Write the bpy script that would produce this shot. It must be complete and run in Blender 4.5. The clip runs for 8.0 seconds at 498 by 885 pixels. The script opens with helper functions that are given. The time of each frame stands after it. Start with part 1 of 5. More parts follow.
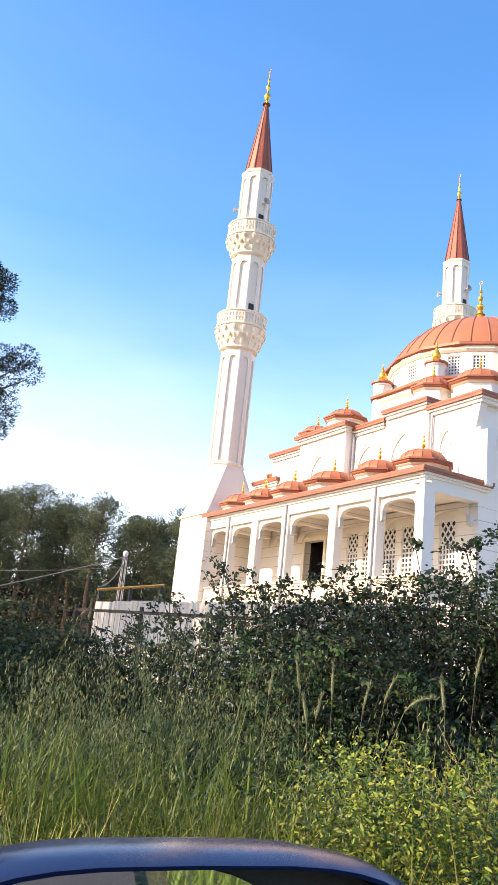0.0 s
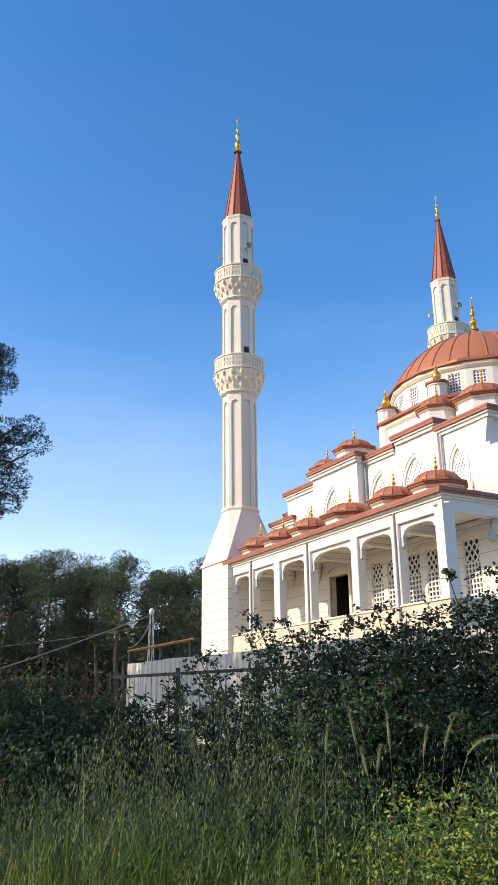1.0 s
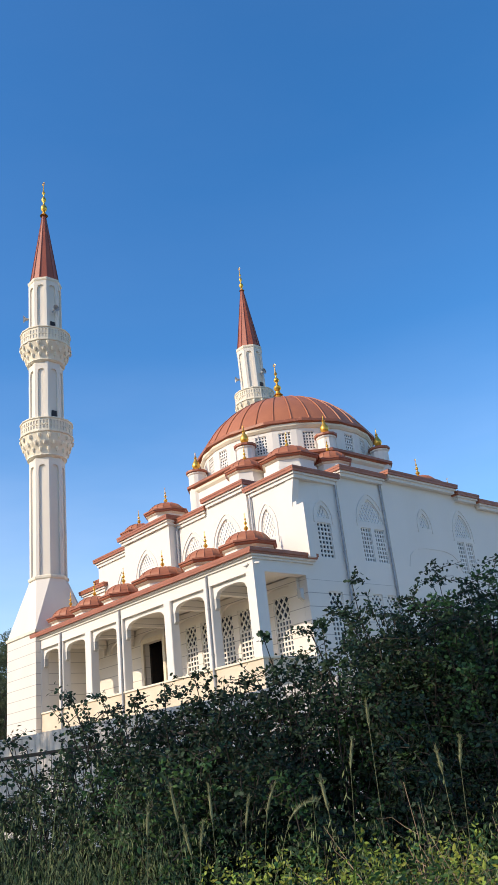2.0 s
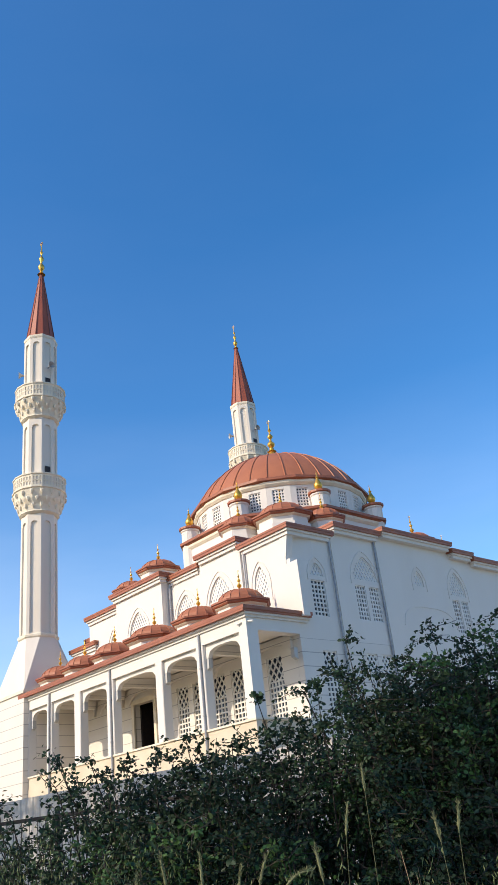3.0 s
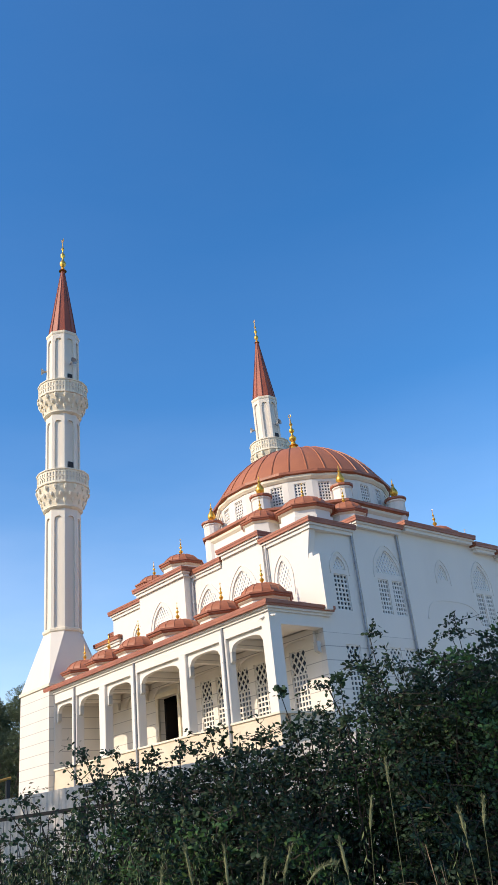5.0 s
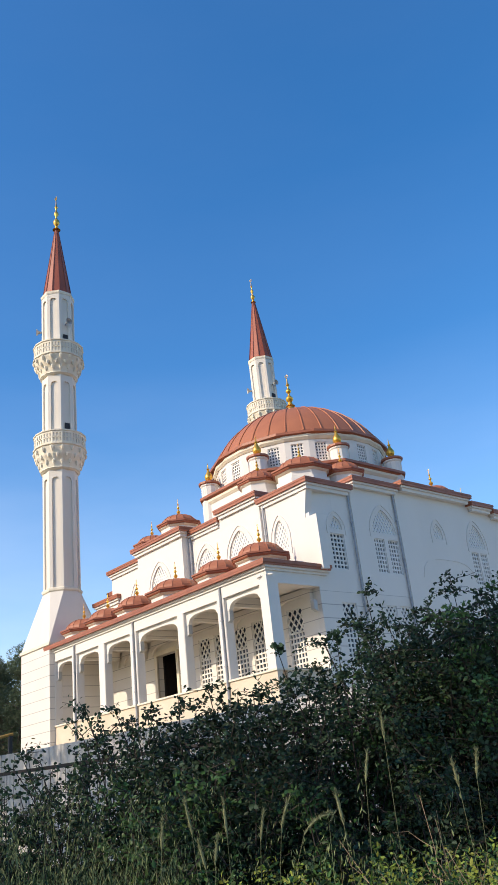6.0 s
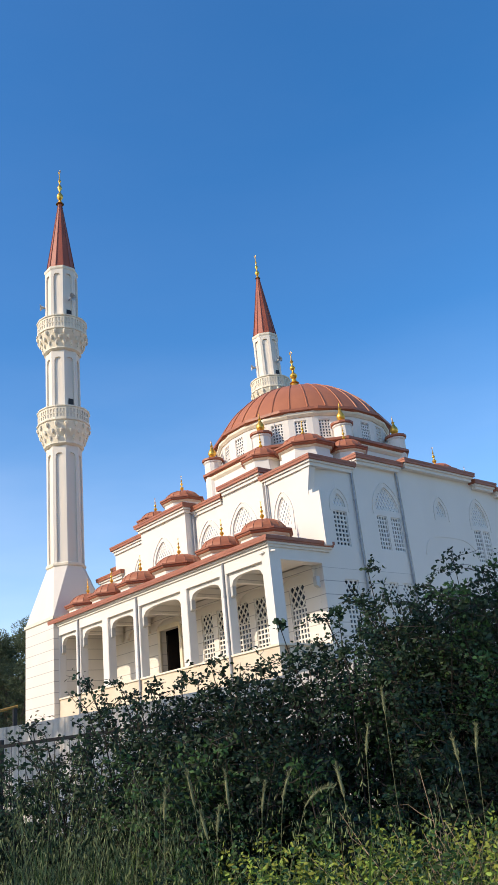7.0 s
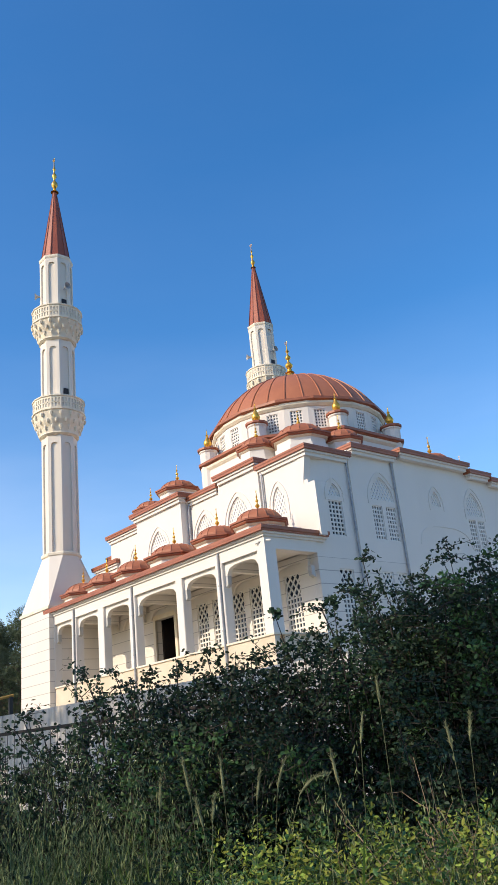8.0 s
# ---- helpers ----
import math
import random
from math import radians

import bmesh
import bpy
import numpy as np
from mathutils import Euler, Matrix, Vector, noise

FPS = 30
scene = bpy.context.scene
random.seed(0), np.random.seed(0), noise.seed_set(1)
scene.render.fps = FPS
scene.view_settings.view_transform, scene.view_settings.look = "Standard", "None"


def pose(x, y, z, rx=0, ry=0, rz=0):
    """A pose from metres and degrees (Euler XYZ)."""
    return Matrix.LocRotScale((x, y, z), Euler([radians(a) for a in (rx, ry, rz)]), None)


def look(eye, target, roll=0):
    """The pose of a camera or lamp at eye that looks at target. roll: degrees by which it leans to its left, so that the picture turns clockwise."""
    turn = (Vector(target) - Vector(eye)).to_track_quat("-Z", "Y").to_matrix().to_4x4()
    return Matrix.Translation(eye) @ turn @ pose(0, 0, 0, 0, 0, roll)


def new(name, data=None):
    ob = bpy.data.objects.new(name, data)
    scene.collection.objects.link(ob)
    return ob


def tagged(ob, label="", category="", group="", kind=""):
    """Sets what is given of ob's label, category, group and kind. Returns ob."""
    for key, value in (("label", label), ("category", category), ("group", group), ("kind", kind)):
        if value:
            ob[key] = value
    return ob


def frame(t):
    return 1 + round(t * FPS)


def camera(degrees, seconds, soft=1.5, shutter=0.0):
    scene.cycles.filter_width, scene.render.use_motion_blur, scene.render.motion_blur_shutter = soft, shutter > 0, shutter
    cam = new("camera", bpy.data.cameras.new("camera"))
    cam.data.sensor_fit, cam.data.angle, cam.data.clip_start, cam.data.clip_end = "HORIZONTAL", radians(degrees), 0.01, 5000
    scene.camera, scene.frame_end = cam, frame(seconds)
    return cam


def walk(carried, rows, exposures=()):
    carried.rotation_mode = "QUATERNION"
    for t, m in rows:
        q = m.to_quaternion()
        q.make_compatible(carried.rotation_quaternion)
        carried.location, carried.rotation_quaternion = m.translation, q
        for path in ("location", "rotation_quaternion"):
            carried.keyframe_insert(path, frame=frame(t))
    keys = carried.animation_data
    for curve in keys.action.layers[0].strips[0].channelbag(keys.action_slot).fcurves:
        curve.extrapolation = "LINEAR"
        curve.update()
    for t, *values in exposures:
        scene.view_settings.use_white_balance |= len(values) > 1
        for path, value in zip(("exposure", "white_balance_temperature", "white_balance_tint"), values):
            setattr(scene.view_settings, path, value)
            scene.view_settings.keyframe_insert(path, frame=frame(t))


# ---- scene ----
cam = camera(34.3, 8.0, soft=1.0)
PATH = [
    (0, (25.060, -22.460, 1.500), (23.374, -21.524, 2.031), 6.06),
    (0.5, (25.041, -22.489, 1.538), (23.334, -21.594, 2.076), 1.94),
    (1, (25.016, -22.526, 1.588), (23.344, -21.626, 2.215), -0.63),
    (1.5, (25.000, -22.550, 1.620), (23.502, -21.401, 2.279), -4.40),
    (2, (25.000, -22.550, 1.620), (23.639, -21.289, 2.366), -6.54),
    (2.2, (25.000, -22.550, 1.620), (23.663, -21.287, 2.405), -6.73),
    (3.3, (25.000, -22.550, 1.620), (23.700, -21.319, 2.511), -6.81),
    (3.5, (25.000, -22.550, 1.620), (23.684, -21.340, 2.518), -6.42),
    (4, (25.000, -22.550, 1.620), (23.676, -21.351, 2.520), -6.34),
    (4.5, (25.000, -22.550, 1.620), (23.673, -21.349, 2.513), -6.38),
    (6, (25.000, -22.550, 1.620), (23.629, -21.317, 2.395), -6.57),
    (6.5, (25.000, -22.550, 1.620), (23.617, -21.309, 2.360), -6.63),
    (7, (25.000, -22.550, 1.620), (23.603, -21.314, 2.343), -6.08),
    (7.5, (25.000, -22.550, 1.620), (23.601, -21.314, 2.338), -5.97),
    (8, (25.000, -22.550, 1.620), (23.6037, -21.3032, 2.3172), -6.12),
]
EXPOSURES = [(0.0, 1.5, 8400, 22), (0.5, 1.05, 7700, 17), (1.0, 0.65, 7200, 14), (1.5, 0.5, 7000, 12), (8.0, 0.5, 7000, 12)]
walk(cam, [(t, look(eye, target, roll)) for t, eye, target, roll in PATH], EXPOSURES)

# ---- light ----
SUN_AZ, SUN_EL = 194.6, 30.8          # where the sun stands: degrees clockwise from +y, and above the horizon
world = bpy.data.worlds.new("sky")
scene.world = world
world.use_nodes = True
wn, wl = world.node_tree.nodes, world.node_tree.links
wn.clear()
w_out, w_bg = wn.new("ShaderNodeOutputWorld"), wn.new("ShaderNodeBackground")
sky = wn.new("ShaderNodeTexSky")
sky.sky_type, sky.sun_disc = "NISHITA", False
sky.sun_elevation, sky.sun_rotation = radians(SUN_EL), radians(SUN_AZ)
sky.air_density, sky.dust_density, sky.ozone_density = 1.0, 0.8, 2.6
w_bg.inputs[1].default_value = 0.15
# thin high cloud
w_co, w_map, w_no, w_ramp, w_mix = (wn.new("ShaderNodeTexCoord"), wn.new("ShaderNodeMapping"), wn.new("ShaderNodeTexNoise"),
                                    wn.new("ShaderNodeValToRGB"), wn.new("ShaderNodeMix"))
w_map.inputs["Scale"].default_value = (1.2, 1.2, 4.5)
w_map.inputs["Rotation"].default_value = (0.0, 0.35, 0.6)
w_no.inputs["Scale"].default_value, w_no.inputs["Detail"].default_value, w_no.inputs["Roughness"].default_value = 1.3, 5.0, 0.55
w_ramp.color_ramp.elements[0].position, w_ramp.color_ramp.elements[1].position = 0.34, 0.80
w_ramp.color_ramp.elements[0].color, w_ramp.color_ramp.elements[1].color = (0.20, 0.20, 0.20, 1), (0.62, 0.62, 0.62, 1)
w_mix.data_type = "RGBA"
w_mix.inputs["B"].default_value = (5.5, 6.0, 7.0, 1)
wl.new(w_co.outputs["Generated"], w_map.inputs["Vector"])
wl.new(w_map.outputs[0], w_no.inputs["Vector"])
wl.new(w_no.outputs["Fac"], w_ramp.inputs[0])
w_sep, w_low, w_mul = wn.new("ShaderNodeSeparateXYZ"), wn.new("ShaderNodeMapRange"), wn.new("ShaderNodeMath")
w_low.inputs[1].default_value, w_low.inputs[2].default_value = 0.05, 0.48      # the cloud lies low over the wood
w_low.inputs[3].default_value, w_low.inputs[4].default_value = 1.0, 0.06
w_mul.operation = "MULTIPLY"
wl.new(w_co.outputs["Generated"], w_sep.inputs[0])
wl.new(w_sep.outputs[2], w_low.inputs[0])
wl.new(w_ramp.outputs[0], w_mul.inputs[0])
wl.new(w_low.outputs[0], w_mul.inputs[1])
w_west, w_mul2 = wn.new("ShaderNodeMapRange"), wn.new("ShaderNodeMath")      # and thickest in the west
w_west.inputs[1].default_value, w_west.inputs[2].default_value = -0.97, -0.62
w_west.inputs[3].default_value, w_west.inputs[4].default_value = 1.0, 0.55
w_mul2.operation = "MULTIPLY"
wl.new(w_sep.outputs[0], w_west.inputs[0])
wl.new(w_mul.outputs[0], w_mul2.inputs[0])
wl.new(w_west.outputs[0], w_mul2.inputs[1])
wl.new(w_mul2.outputs[0], w_mix.inputs["Factor"])
w_hsv = wn.new("ShaderNodeHueSaturation")
w_hsv.inputs["Hue"].default_value, w_hsv.inputs["Saturation"].default_value = 0.5035, 1.38
w_hsv.inputs["Value"].default_value = 1.15
wl.new(sky.outputs[0], w_hsv.inputs["Color"])
wl.new(w_hsv.outputs[0], w_mix.inputs["A"])
wl.new(w_mix.outputs["Result"], w_bg.inputs[0])
wl.new(w_bg.outputs[0], w_out.inputs[0])

sun = new("sun", bpy.data.lights.new("sun", "SUN"))
sun.data.energy, sun.data.angle, sun.data.color = 2.9, radians(0.53), (1.0, 0.88, 0.72)
sd = Vector((math.sin(radians(SUN_AZ)) * math.cos(radians(SUN_EL)), math.cos(radians(SUN_AZ)) * math.cos(radians(SUN_EL)), math.sin(radians(SUN_EL))))
sun.matrix_world = look(sd * 100, (0, 0, 0))


# ---- materials ----
def mat(name, col, col2=None, rough=0.6, metal=0.0, scale=3.0, fine=40.0, bump=0.15, contrast=0.5, rand=0.0, spec=0.5, grooves=None, streak=1.0):
    """A surface of two near colours in patches and grain, with fine relief; grooves: the spacing of level joints in metres."""
    m = bpy.data.materials.new(name)
    m.use_nodes = True
    n, l = m.node_tree.nodes, m.node_tree.links
    b = n["Principled BSDF"]
    b.inputs["Roughness"].default_value, b.inputs["Metallic"].default_value = rough, metal
    b.inputs["Specular IOR Level"].default_value = spec
    co = n.new("ShaderNodeTexCoord")
    mp = n.new("ShaderNodeMapping")
    mp.inputs["Scale"].default_value = (1, 1, 1 / streak)
    l.new(co.outputs["Object"], mp.inputs["Vector"])
    big, small = n.new("ShaderNodeTexNoise"), n.new("ShaderNodeTexNoise")
    big.inputs["Scale"].default_value, big.inputs["Detail"].default_value = scale, 4
    small.inputs["Scale"].default_value, small.inputs["Detail"].default_value = fine, 3
    l.new(mp.outputs[0], big.inputs["Vector"])
    l.new(co.outputs["Object"], small.inputs["Vector"])
    add = n.new("ShaderNodeMath")
    add.operation = "MULTIPLY_ADD"
    l.new(small.outputs["Fac"], add.inputs[0])
    add.inputs[1].default_value = 0.35
    l.new(big.outputs["Fac"], add.inputs[2])
    ramp = n.new("ShaderNodeValToRGB")
    ramp.color_ramp.elements[0].position, ramp.color_ramp.elements[1].position = 0.68 - contrast * 0.35, 0.68 + contrast * 0.35
    ramp.color_ramp.elements[0].color = (*col, 1)
    ramp.color_ramp.elements[1].color = (*(col2 or [c * 0.8 for c in col]), 1)
    l.new(add.outputs[0], ramp.inputs[0])
    colour = ramp.outputs[0]
    height = small.outputs["Fac"]
    if grooves:
        sep, fr, lt = n.new("ShaderNodeSeparateXYZ"), n.new("ShaderNodeMath"), n.new("ShaderNodeMath")
        geo = n.new("ShaderNodeNewGeometry")
        l.new(geo.outputs["Position"], sep.inputs[0])
        fr.operation, lt.operation = "PINGPONG", "LESS_THAN"
        fr.inputs[1].default_value = grooves / 2
        l.new(sep.outputs[2], fr.inputs[0])
        l.new(fr.outputs[0], lt.inputs[0])
        lt.inputs[1].default_value = 0.018
        mx = n.new("ShaderNodeMix")
        mx.data_type = "RGBA"
        l.new(lt.outputs[0], mx.inputs["Factor"])
        l.new(colour, mx.inputs["A"])
        mx.inputs["B"].default_value = (*[c * 0.55 for c in col], 1)
        colour = mx.outputs["Result"]
        hs = n.new("ShaderNodeMath")
        hs.operation = "MULTIPLY_ADD"
        l.new(lt.outputs[0], hs.inputs[0])
        hs.inputs[1].default_value = -4.0
        l.new(height, hs.inputs[2])
        height = hs.outputs[0]
    if rand:
        oi, geo = n.new("ShaderNodeObjectInfo"), n.new("ShaderNodeNewGeometry")
        hsv, rg = n.new("ShaderNodeHueSaturation"), n.new("ShaderNodeMapRange")
        sm = n.new("ShaderNodeMath")
        sm.operation = "ADD"
        l.new(oi.outputs["Random"], sm.inputs[0])
        l.new(geo.outputs["Random Per Island"], sm.inputs[1])
        l.new(sm.outputs[0], rg.inputs[0])
        rg.inputs[2].default_value = 2.0
        rg.inputs[3].default_value, rg.inputs[4].default_value = 1 - rand, 1 + rand
        l.new(rg.outputs[0], hsv.inputs["Value"])
        rh = n.new("ShaderNodeMapRange")
        l.new(geo.outputs["Random Per Island"], rh.inputs[0])
        rh.inputs[3].default_value, rh.inputs[4].default_value = 0.5 - rand * 0.05, 0.5 + rand * 0.05
        l.new(rh.outputs[0], hsv.inputs["Hue"])
        l.new(colour, hsv.inputs["Color"])
        colour = hsv.outputs[0]
    l.new(colour, b.inputs["Base Color"])
    if bump:
        bp = n.new("ShaderNodeBump")
        bp.inputs["Strength"].default_value, bp.inputs["Distance"].default_value = bump, 0.02
        l.new(height, bp.inputs["Height"])
        l.new(bp.outputs[0], b.inputs["Normal"])
    return m


def leaf_mat(name, col, col2, rough=0.5, through_light=0.25, rand=0.3):
    m = mat(name, col, col2, rough=rough, scale=0.9, fine=9, bump=0, rand=rand, spec=0.2)
    n, l = m.node_tree.nodes, m.node_tree.links
    b, out = n["Principled BSDF"], n["Material Output"]
    tr, mx = n.new("ShaderNodeBsdfTranslucent"), n.new("ShaderNodeMixShader")
    src = b.inputs["Base Color"].links[0].from_socket
    l.new(src, tr.inputs[0])
    mx.inputs[0].default_value = through_light
    l.new(b.outputs[0], mx.inputs[1])
    l.new(tr.outputs[0], mx.inputs[2])
    l.new(mx.outputs[0], out.inputs[0])
    return m


M_WHITE = mat("white_render", (0.745, 0.71, 0.655), (0.69, 0.655, 0.60), rough=0.8, scale=0.6, fine=30, bump=0.08, contrast=0.9, streak=4)
M_COURSED = mat("white_coursed_render", (0.735, 0.695, 0.635), (0.68, 0.64, 0.575), rough=0.8, scale=0.6, fine=30, bump=0.12, contrast=0.9, grooves=0.62)
M_CREAM = mat("cream_coursed_render", (0.75, 0.715, 0.655), (0.69, 0.65, 0.585), rough=0.8, scale=0.6, fine=30, bump=0.12, contrast=0.9, grooves=0.62)
M_TAN = mat("tan_plaster", (0.68, 0.59, 0.46), (0.58, 0.48, 0.35), rough=0.85, scale=0.9, fine=20, bump=0.2, contrast=0.9)
M_IVORY = mat("ivory_render", (0.74, 0.685, 0.60), (0.68, 0.62, 0.53), rough=0.8, scale=0.7, fine=30, bump=0.08, contrast=0.9, streak=5)
M_GREY = mat("grey_paint", (0.50, 0.50, 0.48), (0.45, 0.45, 0.43), rough=0.7, scale=1.5, fine=40, bump=0.05)
M_TRIM = mat("cream_moulding", (0.78, 0.71, 0.57), (0.70, 0.62, 0.48), rough=0.75, scale=2, fine=35, bump=0.08)
M_COPPER = mat("red_brown_roof_sheet", (0.43, 0.152, 0.070), (0.34, 0.115, 0.054), rough=0.55, scale=0.9, fine=18, bump=0.06, contrast=0.9, spec=0.5)
M_SPIRE = mat("dark_red_spire_sheet", (0.37, 0.098, 0.048), (0.29, 0.072, 0.036), rough=0.5, scale=0.9, fine=18, bump=0.06, contrast=0.9)
M_RIB = mat("dark_seam_sheet", (0.22, 0.062, 0.034), (0.17, 0.048, 0.028), rough=0.5, scale=2, fine=18, bump=0.05)
M_EAVE = mat("red_brown_eave", (0.37, 0.125, 0.063), (0.29, 0.094, 0.048), rough=0.5, scale=1.5, fine=18, bump=0.06)
M_GOLD = mat("gilded_metal", (0.85, 0.50, 0.10), (0.70, 0.38, 0.06), rough=0.34, metal=0.75, scale=5, fine=40, bump=0.03)
M_LATTICE = mat("white_window_lattice", (0.78, 0.76, 0.71), (0.70, 0.68, 0.63), rough=0.7, scale=2, fine=30, bump=0.05)
M_PIPE = mat("grey_downpipe", (0.36, 0.37, 0.38), (0.28, 0.29, 0.31), rough=0.45, metal=0.2, scale=2, fine=20, bump=0.04)
M_LOBBY_SHADE = mat("painted_interior_shade", (0.012, 0.012, 0.014), (0.02, 0.018, 0.016), rough=0.7, scale=2, fine=20, bump=0.02)
M_GLASS = mat("window_glass", (0.045, 0.060, 0.085), (0.07, 0.085, 0.11), rough=0.10, scale=1, fine=10, bump=0.0)
M_FROST = mat("frosted_window_glass", (0.70, 0.74, 0.78), (0.60, 0.65, 0.70), rough=0.4, scale=1.5, fine=14, bump=0.02)
M_HORN = mat("grey_plastic", (0.42, 0.42, 0.42), (0.32, 0.32, 0.33), rough=0.5, scale=6, fine=30, bump=0.03)
M_SHEET = mat("galvanised_sheet", (0.74, 0.71, 0.67), (0.52, 0.46, 0.40), rough=0.6, metal=0.0, scale=1.2, fine=14, bump=0.08, contrast=0.8, streak=5)
M_RAIL = mat("dark_painted_steel", (0.018, 0.018, 0.022), (0.035, 0.024, 0.020), rough=0.55, metal=0.3, scale=6, fine=40, bump=0.1)
M_YELLOW = mat("ochre_paint", (0.50, 0.27, 0.05), (0.36, 0.18, 0.04), rough=0.5, scale=4, fine=30, bump=0.08)
M_CABLE = mat("cable_rubber", (0.20, 0.19, 0.18), (0.13, 0.12, 0.12), rough=0.6, scale=4, fine=30, bump=0.02)
M_EARTH = mat("earth", (0.070, 0.062, 0.036), (0.045, 0.055, 0.022), rough=0.95, scale=0.35, fine=6, bump=0.6, contrast=1.0)
M_BOUNCE_SOIL = mat("pale_bounce_soil", (0.46, 0.38, 0.28), (0.36, 0.29, 0.21), rough=0.95, scale=0.3, fine=8, bump=0.5, contrast=1.0)
M_ASPHALT = mat("asphalt", (0.05, 0.05, 0.052), (0.037, 0.037, 0.039), rough=0.9, scale=0.7, fine=60, bump=0.4)
M_LEAF = leaf_mat("shrub_leaf", (0.040, 0.074, 0.038), (0.023, 0.045, 0.025), rough=0.5, rand=0.6)
M_LEAF2 = leaf_mat("herb_leaf", (0.26, 0.30, 0.055), (0.13, 0.18, 0.036), rough=0.5, rand=0.6)
M_GRASS = leaf_mat("grass_blade", (0.175, 0.255, 0.048), (0.10, 0.165, 0.036), rough=0.5, rand=0.45)
M_STRAW = leaf_mat("dry_grass", (0.30, 0.24, 0.10), (0.22, 0.17, 0.07), rough=0.7, rand=0.35)
M_NEEDLE = leaf_mat("pine_needles", (0.120, 0.150, 0.080), (0.062, 0.084, 0.042), rough=0.55, through_light=0.15, rand=0.4)
M_LEAF3 = leaf_mat("grey_green_leaf", (0.095, 0.120, 0.050), (0.060, 0.085, 0.035), rough=0.55, rand=0.4)
# grey-green grass, a darker copy with the verge's shade put into its colour
M_GRASS_SHADE = leaf_mat("grey_green_shade_grass", (0.072, 0.115, 0.040), (0.040, 0.070, 0.026), rough=0.55, rand=0.45)
M_NEEDLE2 = leaf_mat("long_pine_needles", (0.034, 0.055, 0.024), (0.022, 0.040, 0.018), rough=0.45, through_light=0.12, rand=0.4)
M_BRUSH = leaf_mat("dry_brush", (0.085, 0.065, 0.040), (0.050, 0.055, 0.026), rough=0.7, rand=0.5)
M_YELLOWGRASS = leaf_mat("yellowing_grass", (0.42, 0.38, 0.11), (0.28, 0.30, 0.075), rough=0.6, rand=0.35)
M_OAT = leaf_mat("pale_oat_grass", (0.22, 0.26, 0.12), (0.14, 0.175, 0.078), rough=0.6, rand=0.3)
M_REED = leaf_mat("reed_head", (0.25, 0.26, 0.14), (0.18, 0.19, 0.10), rough=0.7, rand=0.25)
M_DRYTWIG = mat("dry_twig", (0.30, 0.22, 0.15), (0.20, 0.14, 0.09), rough=0.8, scale=6, fine=40, bump=0.2)
M_LEAF4 = leaf_mat("fresh_shrub_leaf", (0.072, 0.140, 0.046), (0.040, 0.084, 0.032), rough=0.38, rand=0.5)
M_BARK = mat("pine_bark", (0.13, 0.085, 0.06), (0.07, 0.05, 0.038), rough=0.9, scale=3, fine=14, bump=0.8, streak=3)
M_TWIG = mat("twig_bark", (0.040, 0.031, 0.024), (0.026, 0.021, 0.017), rough=0.85, scale=5, fine=40, bump=0.3)
M_CAR = mat("dark_blue_car_paint", (0.006, 0.012, 0.048), (0.008, 0.015, 0.055), rough=0.25, scale=8, fine=200, bump=0.01, spec=0.6)
M_MIRROR = mat("mirror_silver", (0.75, 0.77, 0.78), (0.74, 0.76, 0.77), rough=0.02, metal=1.0, scale=4, fine=40, bump=0.0)
M_TYRE = mat("tyre_rubber", (0.02, 0.02, 0.02), (0.03, 0.03, 0.03), rough=0.85, scale=8, fine=60, bump=0.3)


# ---- mesh helpers ----
def mesh_ob(name, bm, material, smooth=False):
    me = bpy.data.meshes.new(name)
    bmesh.ops.remove_doubles(bm, verts=bm.verts, dist=0.0002)
    bmesh.ops.recalc_face_normals(bm, faces=bm.faces)
    bm.to_mesh(me)
    bm.free()
    me.materials.append(material)
    if smooth:
        me.polygons.foreach_set("use_smooth", [True] * len(me.polygons))
        me.set_sharp_from_angle(angle=radians(38))
    return new(name, me)


def part(name, bm, material, parent, label="", smooth=False):
    ob = mesh_ob(name, bm, material, smooth)
    ob.parent = parent
    if label:
        ob["label"] = label
    return ob


def thing(name, m, label, category, group="", kind=""):
    ob = new(name)
    ob.empty_display_size = 0.2
    ob.matrix_world = m
    return tagged(ob, label, category, group, kind)


def box(bm, x0, x1, y0, y1, z0, z1):
    v = [bm.verts.new((x, y, z)) for z in (z0, z1) for x, y in ((x0, y0), (x1, y0), (x1, y1), (x0, y1))]
    for f in ((3, 2, 1, 0), (4, 5, 6, 7), (0, 1, 5, 4), (1, 2, 6, 5), (2, 3, 7, 6), (3, 0, 4, 7)):
        bm.faces.new([v[i] for i in f])


def boxed(*a):
    bm = bmesh.new()
    box(bm, *a)
    return bm


def prism(bm, pts, depth, m=Matrix()):
    """A flat outline in x and z, from y = 0 to y = depth, laid by m."""
    a = [bm.verts.new(m @ Vector((x, 0, z))) for x, z in pts]
    b = [bm.verts.new(m @ Vector((x, depth, z))) for x, z in pts]
    bm.faces.new(a)
    bm.faces.new(b[::-1])
    for i in range(len(pts)):
        j = (i + 1) % len(pts)
        bm.faces.new((a[j], a[i], b[i], b[j]))


